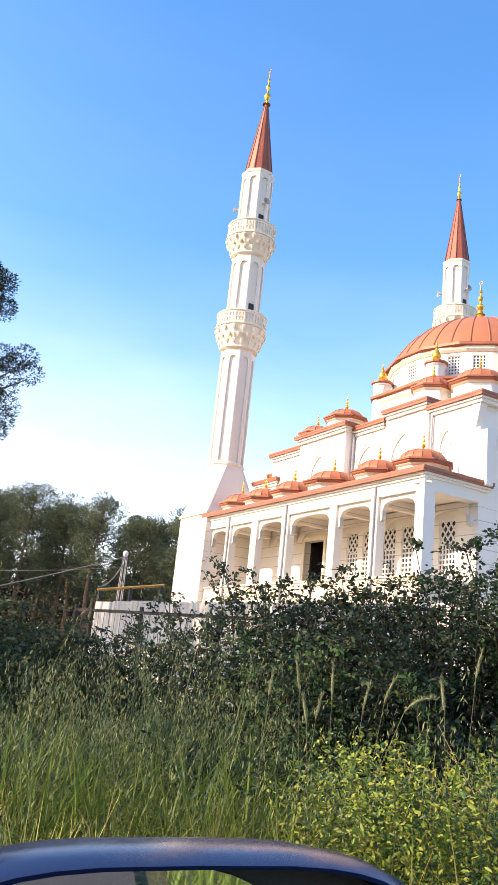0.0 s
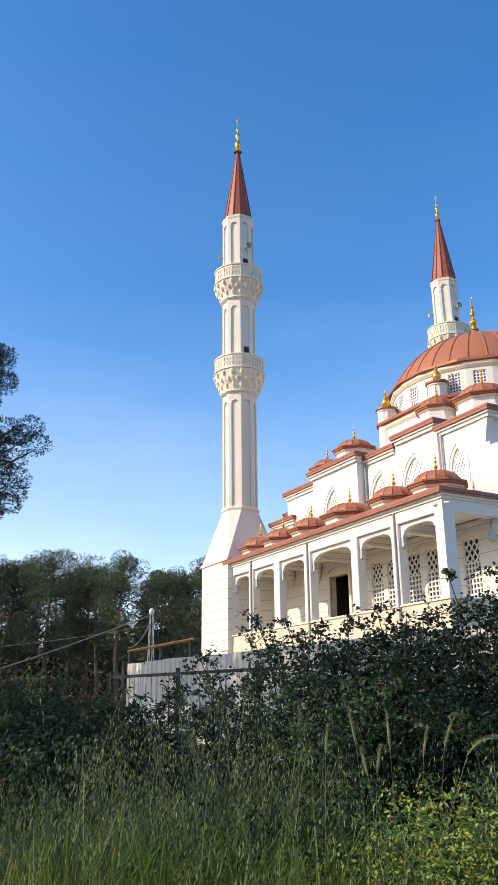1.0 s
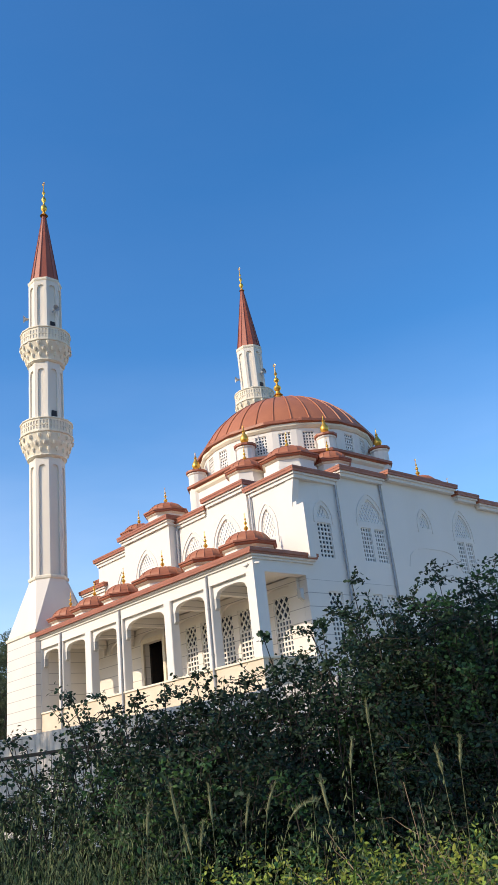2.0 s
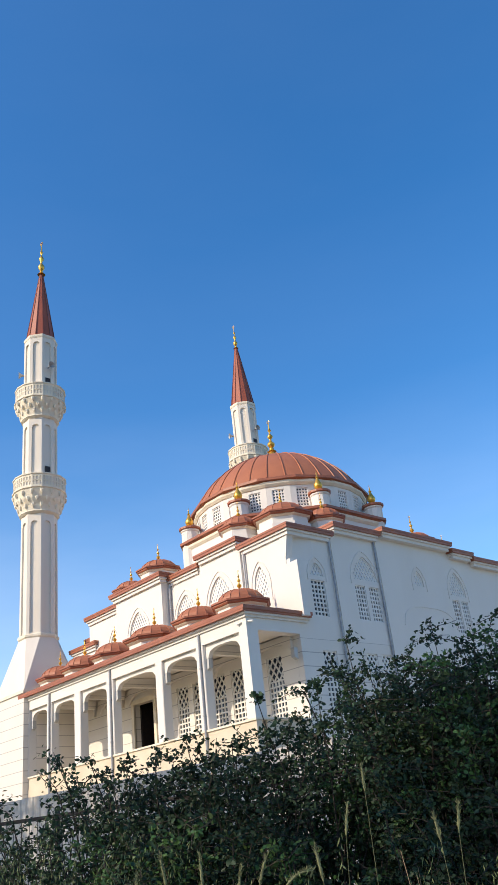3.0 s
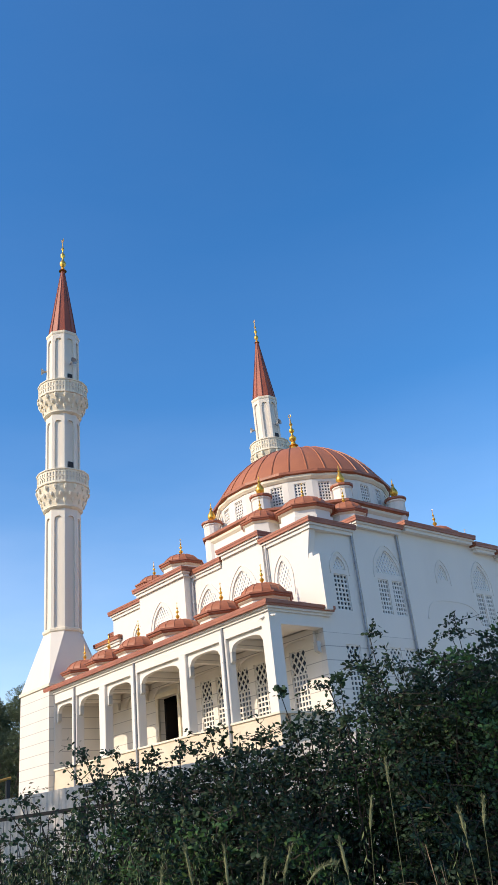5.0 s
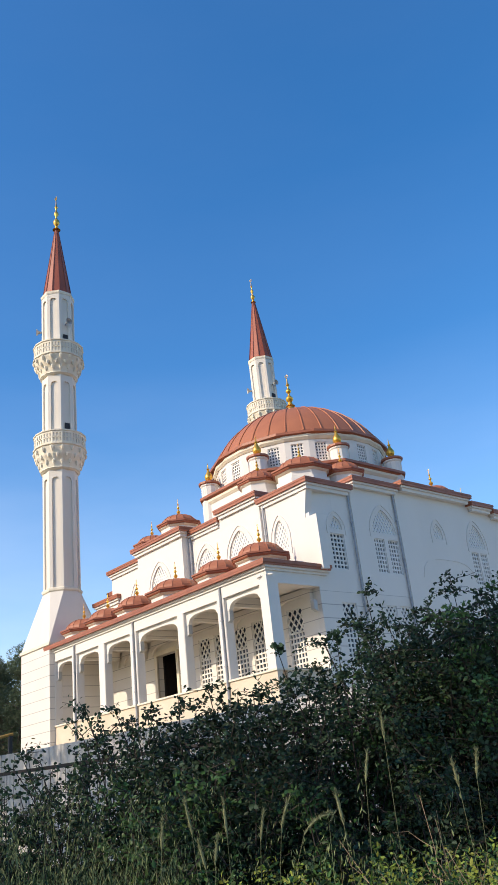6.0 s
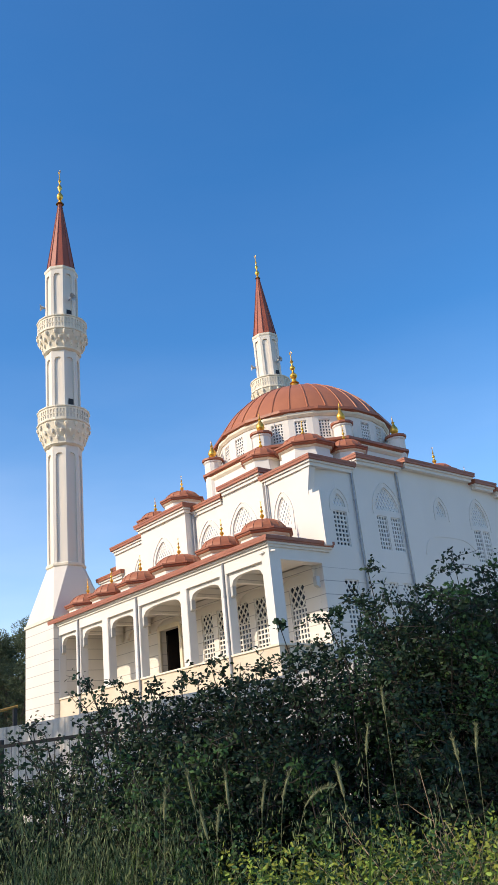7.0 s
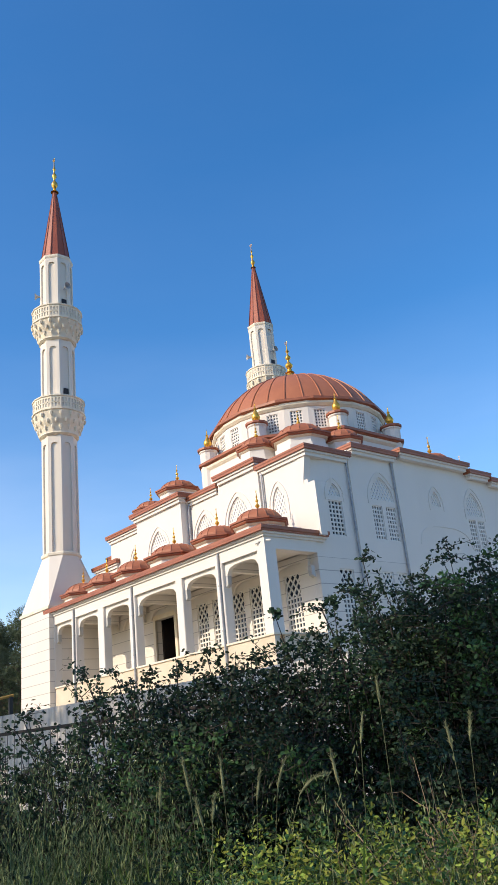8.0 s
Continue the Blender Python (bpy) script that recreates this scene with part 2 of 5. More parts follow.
def lathe(bm, rings, n, turn=0.0, centre=(0, 0)):
    """Rings of (radius, z) round an upright axis, with n sides; radius is to the corners."""
    rows = []
    for r, z in rings:
        if r < 1e-5:
            rows.append([bm.verts.new((centre[0], centre[1], z))])
        else:
            rows.append([bm.verts.new((centre[0] + r * math.cos(turn + 2 * math.pi * k / n), centre[1] + r * math.sin(turn + 2 * math.pi * k / n), z)) for k in range(n)])
    for a, b in zip(rows, rows[1:]):
        for k in range(n):
            q = [a[k % len(a)], a[(k + 1) % len(a)], b[(k + 1) % len(b)], b[k % len(b)]]
            q = [v for i, v in enumerate(q) if v not in q[:i]]
            if len(q) > 2:
                bm.faces.new(q)
    for row in (rows[0], rows[-1]):
        if len(row) > 2:
            bm.faces.new(row)


def turned(rings, n, turn=0.0):
    bm = bmesh.new()
    lathe(bm, rings, n, turn)
    return bm


def tube(bm, pts, r0, r1=None, n=6):
    """A tapered tube along a line of points."""
    r1 = r0 if r1 is None else r1
    pts = [Vector(p) for p in pts]
    rows = []
    for i, p in enumerate(pts):
        d = (pts[min(i + 1, len(pts) - 1)] - pts[max(i - 1, 0)]).normalized()
        a = d.cross(Vector((0.31, 0.17, 0.93))).normalized()
        b = d.cross(a)
        r = r0 + (r1 - r0) * i / (len(pts) - 1)
        rows.append([bm.verts.new(p + a * (r * math.cos(2 * math.pi * k / n)) + b * (r * math.sin(2 * math.pi * k / n))) for k in range(n)])
    for u, v in zip(rows, rows[1:]):
        for k in range(n):
            bm.faces.new((u[k], u[(k + 1) % n], v[(k + 1) % n], v[k]))
    bm.faces.new(rows[0][::-1])
    bm.faces.new(rows[-1])


def arch(w, rise, n=8, pointed=True, x0=0.0, z0=0.0):
    """Points of an arch of width w on the springing line z0, from left to right; pointed or round."""
    pts = []
    for i in range(2 * n + 1):
        u = -1 + i / n
        if pointed:
            h = (1 - abs(u) ** 1.75) ** 0.62 * (0.86 + 0.14 * (1 - abs(u)))
        else:
            h = math.sqrt(max(0, 1 - abs(u) ** 3.2))
        pts.append((x0 + u * w / 2, z0 + rise * h))
    return pts


def arch_frame(bm, x0, x1, z0, z1, w, zb, zs, rise, depth, m=Matrix(), pointed=True, n=8):
    """A slab from x0 to x1 and z0 to z1 with an arched hole of width w in its middle, its foot at zb and its springing at zs."""
    c = (x0 + x1) / 2
    if zb > z0 + 1e-4:
        prism(bm, [(x0, z0), (x1, z0), (x1, zb), (x0, zb)], depth, m)
    prism(bm, [(x0, zb), (c - w / 2, zb), (c - w / 2, z1), (x0, z1)], depth, m)
    prism(bm, [(c + w / 2, zb), (x1, zb), (x1, z1), (c + w / 2, z1)], depth, m)
    pts = arch(w, rise, n, pointed, c, zs)
    for (ax, az), (bx, bz) in zip(pts, pts[1:]):
        prism(bm, [(ax, az), (bx, bz), (bx, z1), (ax, z1)], depth, m)


def leaves(name, pts, length, width, material, parent=None, up=None, droop=0.3, rng=None, oval=False):
    """Many small folded leaves, kites or ovals, at the points given."""
    rng = rng or np.random.default_rng(5)
    p = np.asarray(pts, float)
    n = len(p)
    d = rng.normal(size=(n, 3))
    d[:, 2] = d[:, 2] * 0.6 - droop * 0.4
    if up is not None:
        d = d * 0.35 + up
    d /= np.linalg.norm(d, axis=1, keepdims=True)
    s = np.cross(d, rng.normal(size=(n, 3)))
    s /= np.linalg.norm(s, axis=1, keepdims=True)
    nn = np.cross(d, s)
    ln = length * rng.uniform(0.6, 1.25, (n, 1))
    wd = width * rng.uniform(0.7, 1.2, (n, 1))
    if oval:                                    # six corners, two folded quads
        v = np.empty((n, 6, 3))
        v[:, 0], v[:, 3] = p, p + d * ln - nn * ln * 0.10
        for k, sg in ((1, 1), (5, -1)):
            v[:, k] = p + d * ln * 0.28 + s * wd * 0.47 * sg + nn * wd * 0.10
        for k, sg in ((2, 1), (4, -1)):
            v[:, k] = p + d * ln * 0.70 + s * wd * 0.40 * sg + nn * wd * 0.06
        quads, m, c = [(0, 1, 2, 3), (0, 3, 4, 5)], 6, 4
    else:
        v = np.empty((n, 4, 3))
        v[:, 0], v[:, 2] = p, p + d * ln - nn * ln * 0.08
        v[:, 1] = p + d * ln * 0.45 + s * wd * 0.5 + nn * wd * 0.12
        v[:, 3] = p + d * ln * 0.45 - s * wd * 0.5 + nn * wd * 0.12
        quads, m, c = [(0, 1, 2), (0, 2, 3)], 4, 3
    f = (np.arange(n)[:, None, None] * m + np.array(quads)[None]).reshape(-1, c)
    me = bpy.data.meshes.new(name)
    me.vertices.add(n * m)
    me.vertices.foreach_set("co", v.reshape(-1))
    me.loops.add(len(f) * c)
    me.loops.foreach_set("vertex_index", f.reshape(-1).astype(np.int32))
    me.polygons.add(len(f))
    me.polygons.foreach_set("loop_start", np.arange(len(f), dtype=np.int32) * c)
    me.update(calc_edges=True)
    me.materials.append(material)
    ob = new(name, me)
    ob.parent = parent
    return ob


def pierced(bm, u0, u1, z0, z1, holes, depth, m=Matrix()):
    """A wall in u and z with holes (ua, ub, foot, springing, rise); rise 0 is a square head."""
    edges = sorted({u0, u1, *[e for h in holes for e in h[:2] if u0 < e < u1]})
    for a, b in zip(edges, edges[1:]):
        z = z0
        for ua, ub, zb, zs, rise in sorted((h for h in holes if h[0] < b - 1e-5 and h[1] > a + 1e-5), key=lambda h: h[2]):
            if zb > z + 1e-4:
                prism(bm, [(a, z), (b, z), (b, zb), (a, zb)], depth, m)
            z = zs + rise
            if rise:
                pts = arch(ub - ua, rise * 0.999, 7, True, (ua + ub) / 2, zs)
                for (ax, az), (bx, bz) in zip(pts, pts[1:]):
                    prism(bm, [(ax, az), (bx, bz), (bx, z), (ax, z)], depth, m)
        if z < z1 - 1e-4:
            prism(bm, [(a, z), (b, z), (b, z1), (a, z1)], depth, m)


def strip(bm, ax, az, bx, bz, w, y0, y1, m):
    """A straight bar of width w in the wall plane."""
    d = Vector((bx - ax, bz - az))
    if d.length < 0.02:
        return
    d.normalize()
    p = Vector((-d.y, d.x)) * w / 2
    pts = [(ax + p.x, az + p.y), (ax - p.x, az - p.y), (bx - p.x, bz - p.y), (bx + p.x, bz + p.y)]
    mm = m @ Matrix.Translation((0, y0, 0))
    prism(bm, pts, y1 - y0, mm)


def inside_arch(u, z, ua, ub, zb, zs, rise):
    if not (ua < u < ub and zb < z):
        return False
    if z <= zs:
        return True
    k = abs(2 * (u - (ua + ub) / 2) / (ub - ua))
    return z < zs + rise * (1 - k ** 1.75) ** 0.62 * (0.86 + 0.14 * (1 - k))


def lattice_window(parent, hole, m, pitch=0.21, bar=0.075, diagonal_from=None, deep=0.16, label="", surround=True):
    """A window: frame round the hole, pierced white lattice, and dark glass behind it."""
    ua, ub, zb, zs, rise = hole
    deep = 0.115 if rise or zb > 16 else deep
    win = new("window")
    win.parent = parent
    if label:
        win["label"] = label
    bm = bmesh.new()
    c, y0, y1 = (ua + ub) / 2, 0.075 if rise else 0.05, 0.10
    top = zs + rise
    nu = max(2, round((ub - ua) / pitch))
    pu = (ub - ua) / nu
    if rise:                                   # round holes in an arched slab: bars on two slanting ways
        n = int((ub - ua + top - zb) / pitch) + 2
        for sgn in (1, -1):
            for i in range(-n, n + 1):
                run = None
                for k in range(0, 121):
                    s = k / 120
                    z = zb + (top - zb) * s
                    u = c + i * pitch + sgn * (z - zb) * 0.62
                    if inside_arch(u, z, ua, ub, zb, zs, rise):
                        run = (run[0], (u, z)) if run else ((u, z), (u, z))
                if run and run[0] != run[1]:
                    strip(bm, *run[0], *run[1], bar, y0 + 0.002 + 0.002 * sgn, y1 + 0.002 * sgn, m)
        pts = arch(ub - ua - 0.06, rise - 0.03, 7, True, c, zs)
        pts = [(ua + 0.03, zb)] + pts + [(ub - 0.03, zb), (ua + 0.03, zb)]
        for (ax, az), (bx, bz) in zip(pts, pts[1:]):
            strip(bm, ax, az, bx, bz, 0.07, y0 - 0.01, y1 + 0.02, m)
    else:
        zt = diagonal_from if diagonal_from else zs
        nz = max(2, round((zt - zb) / (pitch * 1.05)))
        for i in range(nu + 1):
            strip(bm, ua + i * pu, zb, ua + i * pu, zt, bar, y0, y1, m)
        for j in range(nz + 1):
            z = zb + (zt - zb) * j / nz
            strip(bm, ua, z, ub, z, bar, y0 + 0.004, y1 + 0.004, m)
        if diagonal_from:
            w, h = ub - ua, zs - zt
            k = 3
            for sgn in (1, -1):
                for i in range(-8, 9):
                    run = None
                    for q in range(0, 81):
                        z = zt + h * q / 80
                        u = c + (i + 0.5) * w / k + sgn * (z - zt) * 0.75
                        if ua <= u <= ub:
                            run = (run[0], (u, z)) if run else ((u, z), (u, z))
                    if run and run[0] != run[1]:
                        strip(bm, *run[0], *run[1], bar * 0.9, y0 + 0.002 + 0.002 * sgn, y1 + 0.002 * sgn, m)
        for a in ((ua, zb, ub, zb), (ua, zs, ub, zs), (ua, zb, ua, zs), (ub, zb, ub, zs)):
            strip(bm, *a, 0.09, y0 - 0.01, y1 + 0.02, m)
    part("lattice", bm, M_LATTICE, win)
    bm = bmesh.new()
    if rise:
        prism(bm, [(ua, zb)] + arch(ub - ua, rise, 7, True, c, zs) + [(ub, zb)], 0.012, m @ Matrix.Translation((0, deep, 0)))
    else:
        prism(bm, [(ua, zb), (ub, zb), (ub, zs), (ua, zs)], 0.012, m @ Matrix.Translation((0, deep, 0)))
    part("glass", bm, M_FROST if rise else M_GLASS, win)
    if rise and surround:                       # slim arched moulding on the wall face
        bm = bmesh.new()
        w = ub - ua + 0.42
        pts = [(c - w / 2, zb - 0.25)] + arch(w, rise + 0.26, 9, True, c, zs) + [(c + w / 2, zb - 0.25)]
        for (ax, az), (bx, bz) in zip(pts, pts[1:]):
            strip(bm, ax, az, bx, bz, 0.06, -0.035, 0.02, m)
        part("arch_moulding", bm, M_WHITE, win)
    return win


def front_at(y):
    return Matrix.Translation((0, y, 0))


def side_at(x):
    """Wall facing +x: u runs along +y, depth goes to -x."""
    return Matrix(((0, -1, 0, x), (1, 0, 0, 0), (0, 0, 1, 0), (0, 0, 0, 1)))


def eave(parent, x0, x1, y0, y1, z, over=0.0, h=0.24, name="eave", low=0.28):
    """A red-brown roof edge with its cream mouldings below it, round a rectangle given at the drip edge."""
    bm = bmesh.new()
    box(bm, x0 + 0.02, x1 - 0.02, y0 + 0.02, y1 - 0.02, z - h, z - h * 0.42)
    box(bm, x0, x1, y0, y1, z - h * 0.45, z)
    ob = part(name, bm, M_EAVE, parent)
    bm = bmesh.new()
    box(bm, x0 + 0.11, x1 - 0.11, y0 + 0.11, y1 - 0.11, z - h - 0.11, z - h + 0.01)
    box(bm, x0 + 0.20, x1 - 0.20, y0 + 0.20, y1 - 0.20, z - h - low, z - h - 0.10)
    part("cornice_moulding", bm, M_WHITE, parent)
    return ob


def finial(parent, x, y, z, h, name="finial", label="gilded finial", bulb=1.0):
    """A gilt finial of turned bulbs with a small open crescent on top."""
    r = h * 0.11 * bulb
    bm = turned([(r * 1.25, 0), (r * 0.7, h * 0.05), (r * 0.35, h * 0.11), (r * 0.95, h * 0.18), (r * 1.0, h * 0.24), (r * 0.3, h * 0.33),
                 (r * 0.28, h * 0.38), (r * 0.72, h * 0.44), (r * 0.72, h * 0.48), (r * 0.22, h * 0.55), (r * 0.2, h * 0.6), (r * 0.5, h * 0.65),
                 (r * 0.18, h * 0.72), (r * 0.13, h * 0.84), (0, h * 0.88)], 10)
    R, c = h * 0.042, h * 0.88
    pts = [(R * math.cos(a), 0, c + R + R * math.sin(a)) for a in [math.radians(-250 + 32 * i) for i in range(11)]]
    tube(bm, pts, h * 0.013, h * 0.010, 5)
    ob = part(name, bm, M_GOLD, parent, label, smooth=True)
    ob.location = (x, y, z)
    return ob


def roof_dome(parent, x, y, z, r, rise, ring=0.5, n=8, fin=0.9, turn=math.pi / 8, name="small_dome"):
    """A small ribbed dome on a low white octagon, with a brown eave and a gilt finial. z is the foot of the octagon."""
    bm = turned([(r * 0.90, 0), (r * 0.90, ring)], n, turn)
    base = part(name, bm, M_WHITE, parent)
    base.location = (x, y, z)
    bm = turned([(r * 0.93, ring - 0.10), (r * 1.0, ring - 0.04), (r * 1.0, ring)], n, turn)
    part("moulding", bm, M_TRIM, base)
    bm = turned([(r * 1.04, ring), (r * 1.08, ring + 0.06), (r * 1.08, ring + 0.12), (r * 1.13, ring + 0.13), (r * 1.13, ring + 0.21), (r * 0.97, ring + 0.25)], n, turn)
    part("eave", bm, M_EAVE, base)
    zz = ring + 0.23
    bm = turned([(r * 0.86 * math.cos(a), zz + rise * math.sin(a)) for a in [math.radians(q) for q in (0, 15, 30, 45, 60, 75)]] + [(0, zz + rise)], 2 * n, turn)
    part("dome_cap", bm, M_COPPER, base)
    for k in range(2 * n):
        a = turn + math.pi * k / n
        bm = bmesh.new()
        pts = [(r * 0.865 * math.cos(q) * math.cos(a), r * 0.865 * math.cos(q) * math.sin(a), zz + rise * 1.005 * math.sin(q)) for q in [math.radians(v) for v in (2, 20, 40, 60, 82)]]
        tube(bm, pts, 0.025, 0.018, 4)
        part("seam", bm, M_COPPER, base)
    finial(base, 0, 0, zz + rise - 0.03, fin)
    return base


def downpipe(parent, pts, r=0.048):
    bm = bmesh.new()
    tube(bm, pts, r, r, 8)
    top = Vector(pts[0])
    z = top.z - 1.6
    while z > pts[-1][2]:
        lathe(bm, [(r * 1.35, z), (r * 1.35, z + 0.06)], 8, 0, (pts[-1][0], pts[-1][1]))
        z -= 2.0
    return part("downpipe", bm, M_PIPE, parent, "grey metal downpipe")


# ---- the mosque ----
mosque = thing("mosque", Matrix(), "white rendered mosque with red-brown domes and an arcaded porch", "mosque")
XR, YF = -0.35, 3.5                     # faces of the side wall and of the hall's front wall
XL, YB = -20.0, 23.2
SILL, FLOOR, LINTEL, PTOP = 5.85, 5.2, 9.45, 10.17
BAYS = [(-19.72, -17.62), (-17.1, -14.62), (-14.0, -11.4), (-10.78, -7.08), (-6.53, -3.88), (-3.36, -0.85)]

# hall front wall: porch windows, door and upper arches
porch_wins = [(-9.75, -8.8), (-8.4, -7.45), (-6.8, -5.8), (-5.35, -4.35), (-2.75, -1.7)]
DOOR = (-13.65, -11.8, FLOOR, 8.7, 0.0)
front_holes = [(a, b, 6.12, 8.85, 0.0) for a, b in porch_wins] + [DOOR]
upper_front = [(-2.95, -2.0, 11.7, 12.4, 0.85), (-6.35, -4.5, 11.7, 12.45, 1.15), (-9.3, -7.55, 11.7, 12.45, 1.05), (-15.9, -15.1, 11.7, 12.35, 0.75)]
bm = bmesh.new()
pierced(bm, XL, XR - 0.36, 0.0, 9.75, front_holes, 0.35, front_at(YF))
part("porch_back_wall", bm, M_CREAM, mosque, "cream wall with level joints")
bm = bmesh.new()
pierced(bm, -18.2, XR - 0.36, 9.75, 14.4, upper_front, 0.35, front_at(YF))
box(bm, XL, -18.2, YF, YF + 0.35, 9.75, 12.85)
part("front_wall", bm, M_WHITE, mosque)
# entrance block over the porch, standing 0.55 m proud
B_HOLE = (-12.95, -11.2, 11.7, 12.4, 1.05)
bm = bmesh.new()
pierced(bm, -14.25, -9.75, 9.9, 14.7, [B_HOLE], 0.3, front_at(2.92))
box(bm, -10.05, -9.75, 3.22, YF - 0.002, 9.9, 14.7)
box(bm, -14.25, -13.95, 3.22, YF - 0.002, 9.9, 14.7)
part("entrance_block", bm, M_WHITE, mosque)
# a band of the wall stands proud under the higher eave
bm = bmesh.new()
pierced(bm, -6.9, -3.65, 10.3, 14.9, [upper_front[1]], 0.12, front_at(YF - 0.122))
part("wall_band", bm, M_WHITE, mosque)

for h in front_holes[:-1]:
    lattice_window(mosque, h, front_at(YF), pitch=0.23, bar=0.07, diagonal_from=7.75, label="tall window with a white pierced lattice")
for h in (upper_front[0], upper_front[2], upper_front[3]):
    lattice_window(mosque, h, front_at(YF), pitch=0.20, bar=0.085, label="arched window with a white pierced lattice")
lattice_window(mosque, upper_front[1], front_at(YF - 0.12), pitch=0.20, bar=0.085, label="arched window with a white pierced lattice")
lattice_window(mosque, B_HOLE, front_at(2.92), pitch=0.20, bar=0.085, label="arched window with a white pierced lattice")

# entrance: open doorway with a stone frame and a lobby coloured near-black for shade
bm = bmesh.new()
for a in ((DOOR[0] - 0.22, DOOR[0], FLOOR, 8.7), (DOOR[1], DOOR[1] + 0.22, FLOOR, 8.7), (DOOR[0] - 0.22, DOOR[1] + 0.22, 8.7, 8.95)):
    box(bm, a[0], a[1], YF - 0.09, YF + 0.05, a[2], a[3])
door = part("doorway", bm, M_TRIM, mosque, "open doorway with a cream frame")
bm = bmesh.new()
box(bm, DOOR[0] - 0.5, DOOR[1] + 0.5, YF + 2.2, YF + 2.3, FLOOR, 9.0)
box(bm, DOOR[0] - 0.6, DOOR[0] - 0.5, YF + 0.36, YF + 2.3, FLOOR, 9.0)
box(bm, DOOR[1] + 0.5, DOOR[1] + 0.6, YF + 0.36, YF + 2.3, FLOOR, 9.0)
box(bm, DOOR[0] - 0.6, DOOR[1] + 0.6, YF + 0.36, YF + 2.3, 9.0, 9.1)
part("lobby", bm, M_LOBBY_SHADE, mosque, "lobby walls coloured near-black for the shade indoors")
bm = bmesh.new()
box(bm, DOOR[0] + 0.03, DOOR[0] + 0.12, YF + 0.36, YF + 1.05, FLOOR + 0.02, 8.5)
part("door_leaf", bm, M_RAIL, door, "dark door leaf standing open")

# side wall, stepping out along its length
side_holes = {
    "a": [(4.72, 5.65, 10.4, 12.13, 0), (4.76, 5.6, 12.36, 12.50, 0.50), (4.84, 5.78, 6.1, 8.8, 0)],
    "b": [(7.76, 8.52, 10.42, 12.17, 0), (8.8, 9.56, 10.42, 12.17, 0), (7.76, 9.56, 12.48, 12.62, 1.12), (7.76, 8.56, 6.1, 8.8, 0), (8.86, 9.6, 6.1, 8.8, 0)],
    "c": [(12.6, 13.4, 12.62, 12.85, 0.62), (15.75, 17.2, 12.4, 12.75, 1.05), (15.75, 16.4, 10.3, 12.15, 0), (16.6, 17.2, 10.3, 12.15, 0)],
}
for key, ya, yb, xo, zt in (("a", 3.5, 6.45, XR, 14.5), ("b", 6.45, 9.85, XR + 0.06, 14.9), ("c", 9.85, 18.6, XR + 0.13, 15.1), ("d", 18.6, YB, XR + 0.13, 14.6)):
    bm = bmesh.new()
    if key in "ab":
        pierced(bm, ya, yb, 0.0, 9.3, [h for h in side_holes[key] if h[2] < 9], 0.35, side_at(xo))
        part("lower_side_wall", bm, M_COURSED, mosque, "white wall with level joints")
        bm = bmesh.new()
    pierced(bm, ya, yb, 9.3 if key in "ab" else 0.0, 13.0 if key == "a" else zt, [(h[0], h[1], h[2], h[3], h[4]) for h in side_holes.get(key, []) if h[2] > 9], 0.35, side_at(xo))
    if key == "a":
        plan = [(xo - 0.35, ya), (xo - 0.28, ya), (xo, ya + 1.6), (xo, yb), (xo - 0.35, yb)]
        lo, hi = ([bm.verts.new((px, py, z)) for px, py in plan] for z in (13.0, zt))
        bm.faces.new(lo)
        bm.faces.new(hi)
        for i in range(5):
            bm.faces.new((lo[i], lo[(i + 1) % 5], hi[(i + 1) % 5], hi[i]))
    part("side_wall", bm, M_WHITE, mosque)
    for h in side_holes.get(key, []):
        lattice_window(mosque, h, side_at(xo), pitch=0.21 if not h[4] else 0.22, bar=0.075, diagonal_from=7.85 if h[2] < 9 else None, label="window with a white pierced lattice")
# shallow blind arch on the long side wall
bm = bmesh.new()
pts = arch(4.6, 1.1, 10, False, 13.4, 10.4)
for (au, az_), (bu, bz) in zip(pts, pts[1:]):
    strip(bm, au, az_, bu, bz, 0.07, -0.03, 0.02, side_at(XR + 0.13))
part("blind_arch_moulding", bm, M_WHITE, mosque)
# corner buttress with a flared head
bm = bmesh.new()
prism(bm, [(-0.86, 10.2), (0.12, 10.2), (0.12, 12.8), (-0.60, 12.8), (-0.58, 13.1), (-0.30, 14.25), (-0.30, 14.45), (-0.86, 14.45)], 0.40, front_at(YF - 0.03))
part("buttress", bm, M_WHITE, mosque)
# back and far walls close the hall
bm = bmesh.new()
box(bm, XL, XR - 0.4, YB - 0.35, YB, 0, 14.5)
part("back_wall", bm, M_WHITE, mosque)
bm = bmesh.new()
box(bm, XL, XL + 0.35, YF + 0.36, YB - 0.36, 0, 12.8)
box(bm, -18.2, -17.85, YF + 0.36, YB - 0.36, 9.9, 14.08)
box(bm, XL + 0.02, -18.2, YF + 0.02, YB - 0.4, 12.5, 12.78)
part("far_side_wall", bm, M_WHITE, mosque)
bm = bmesh.new()
box(bm, -18.1, XR - 0.4, YF + 0.4, YB - 0.4, 14.1, 14.38)
part("roof_slab", bm, M_COPPER, mosque)

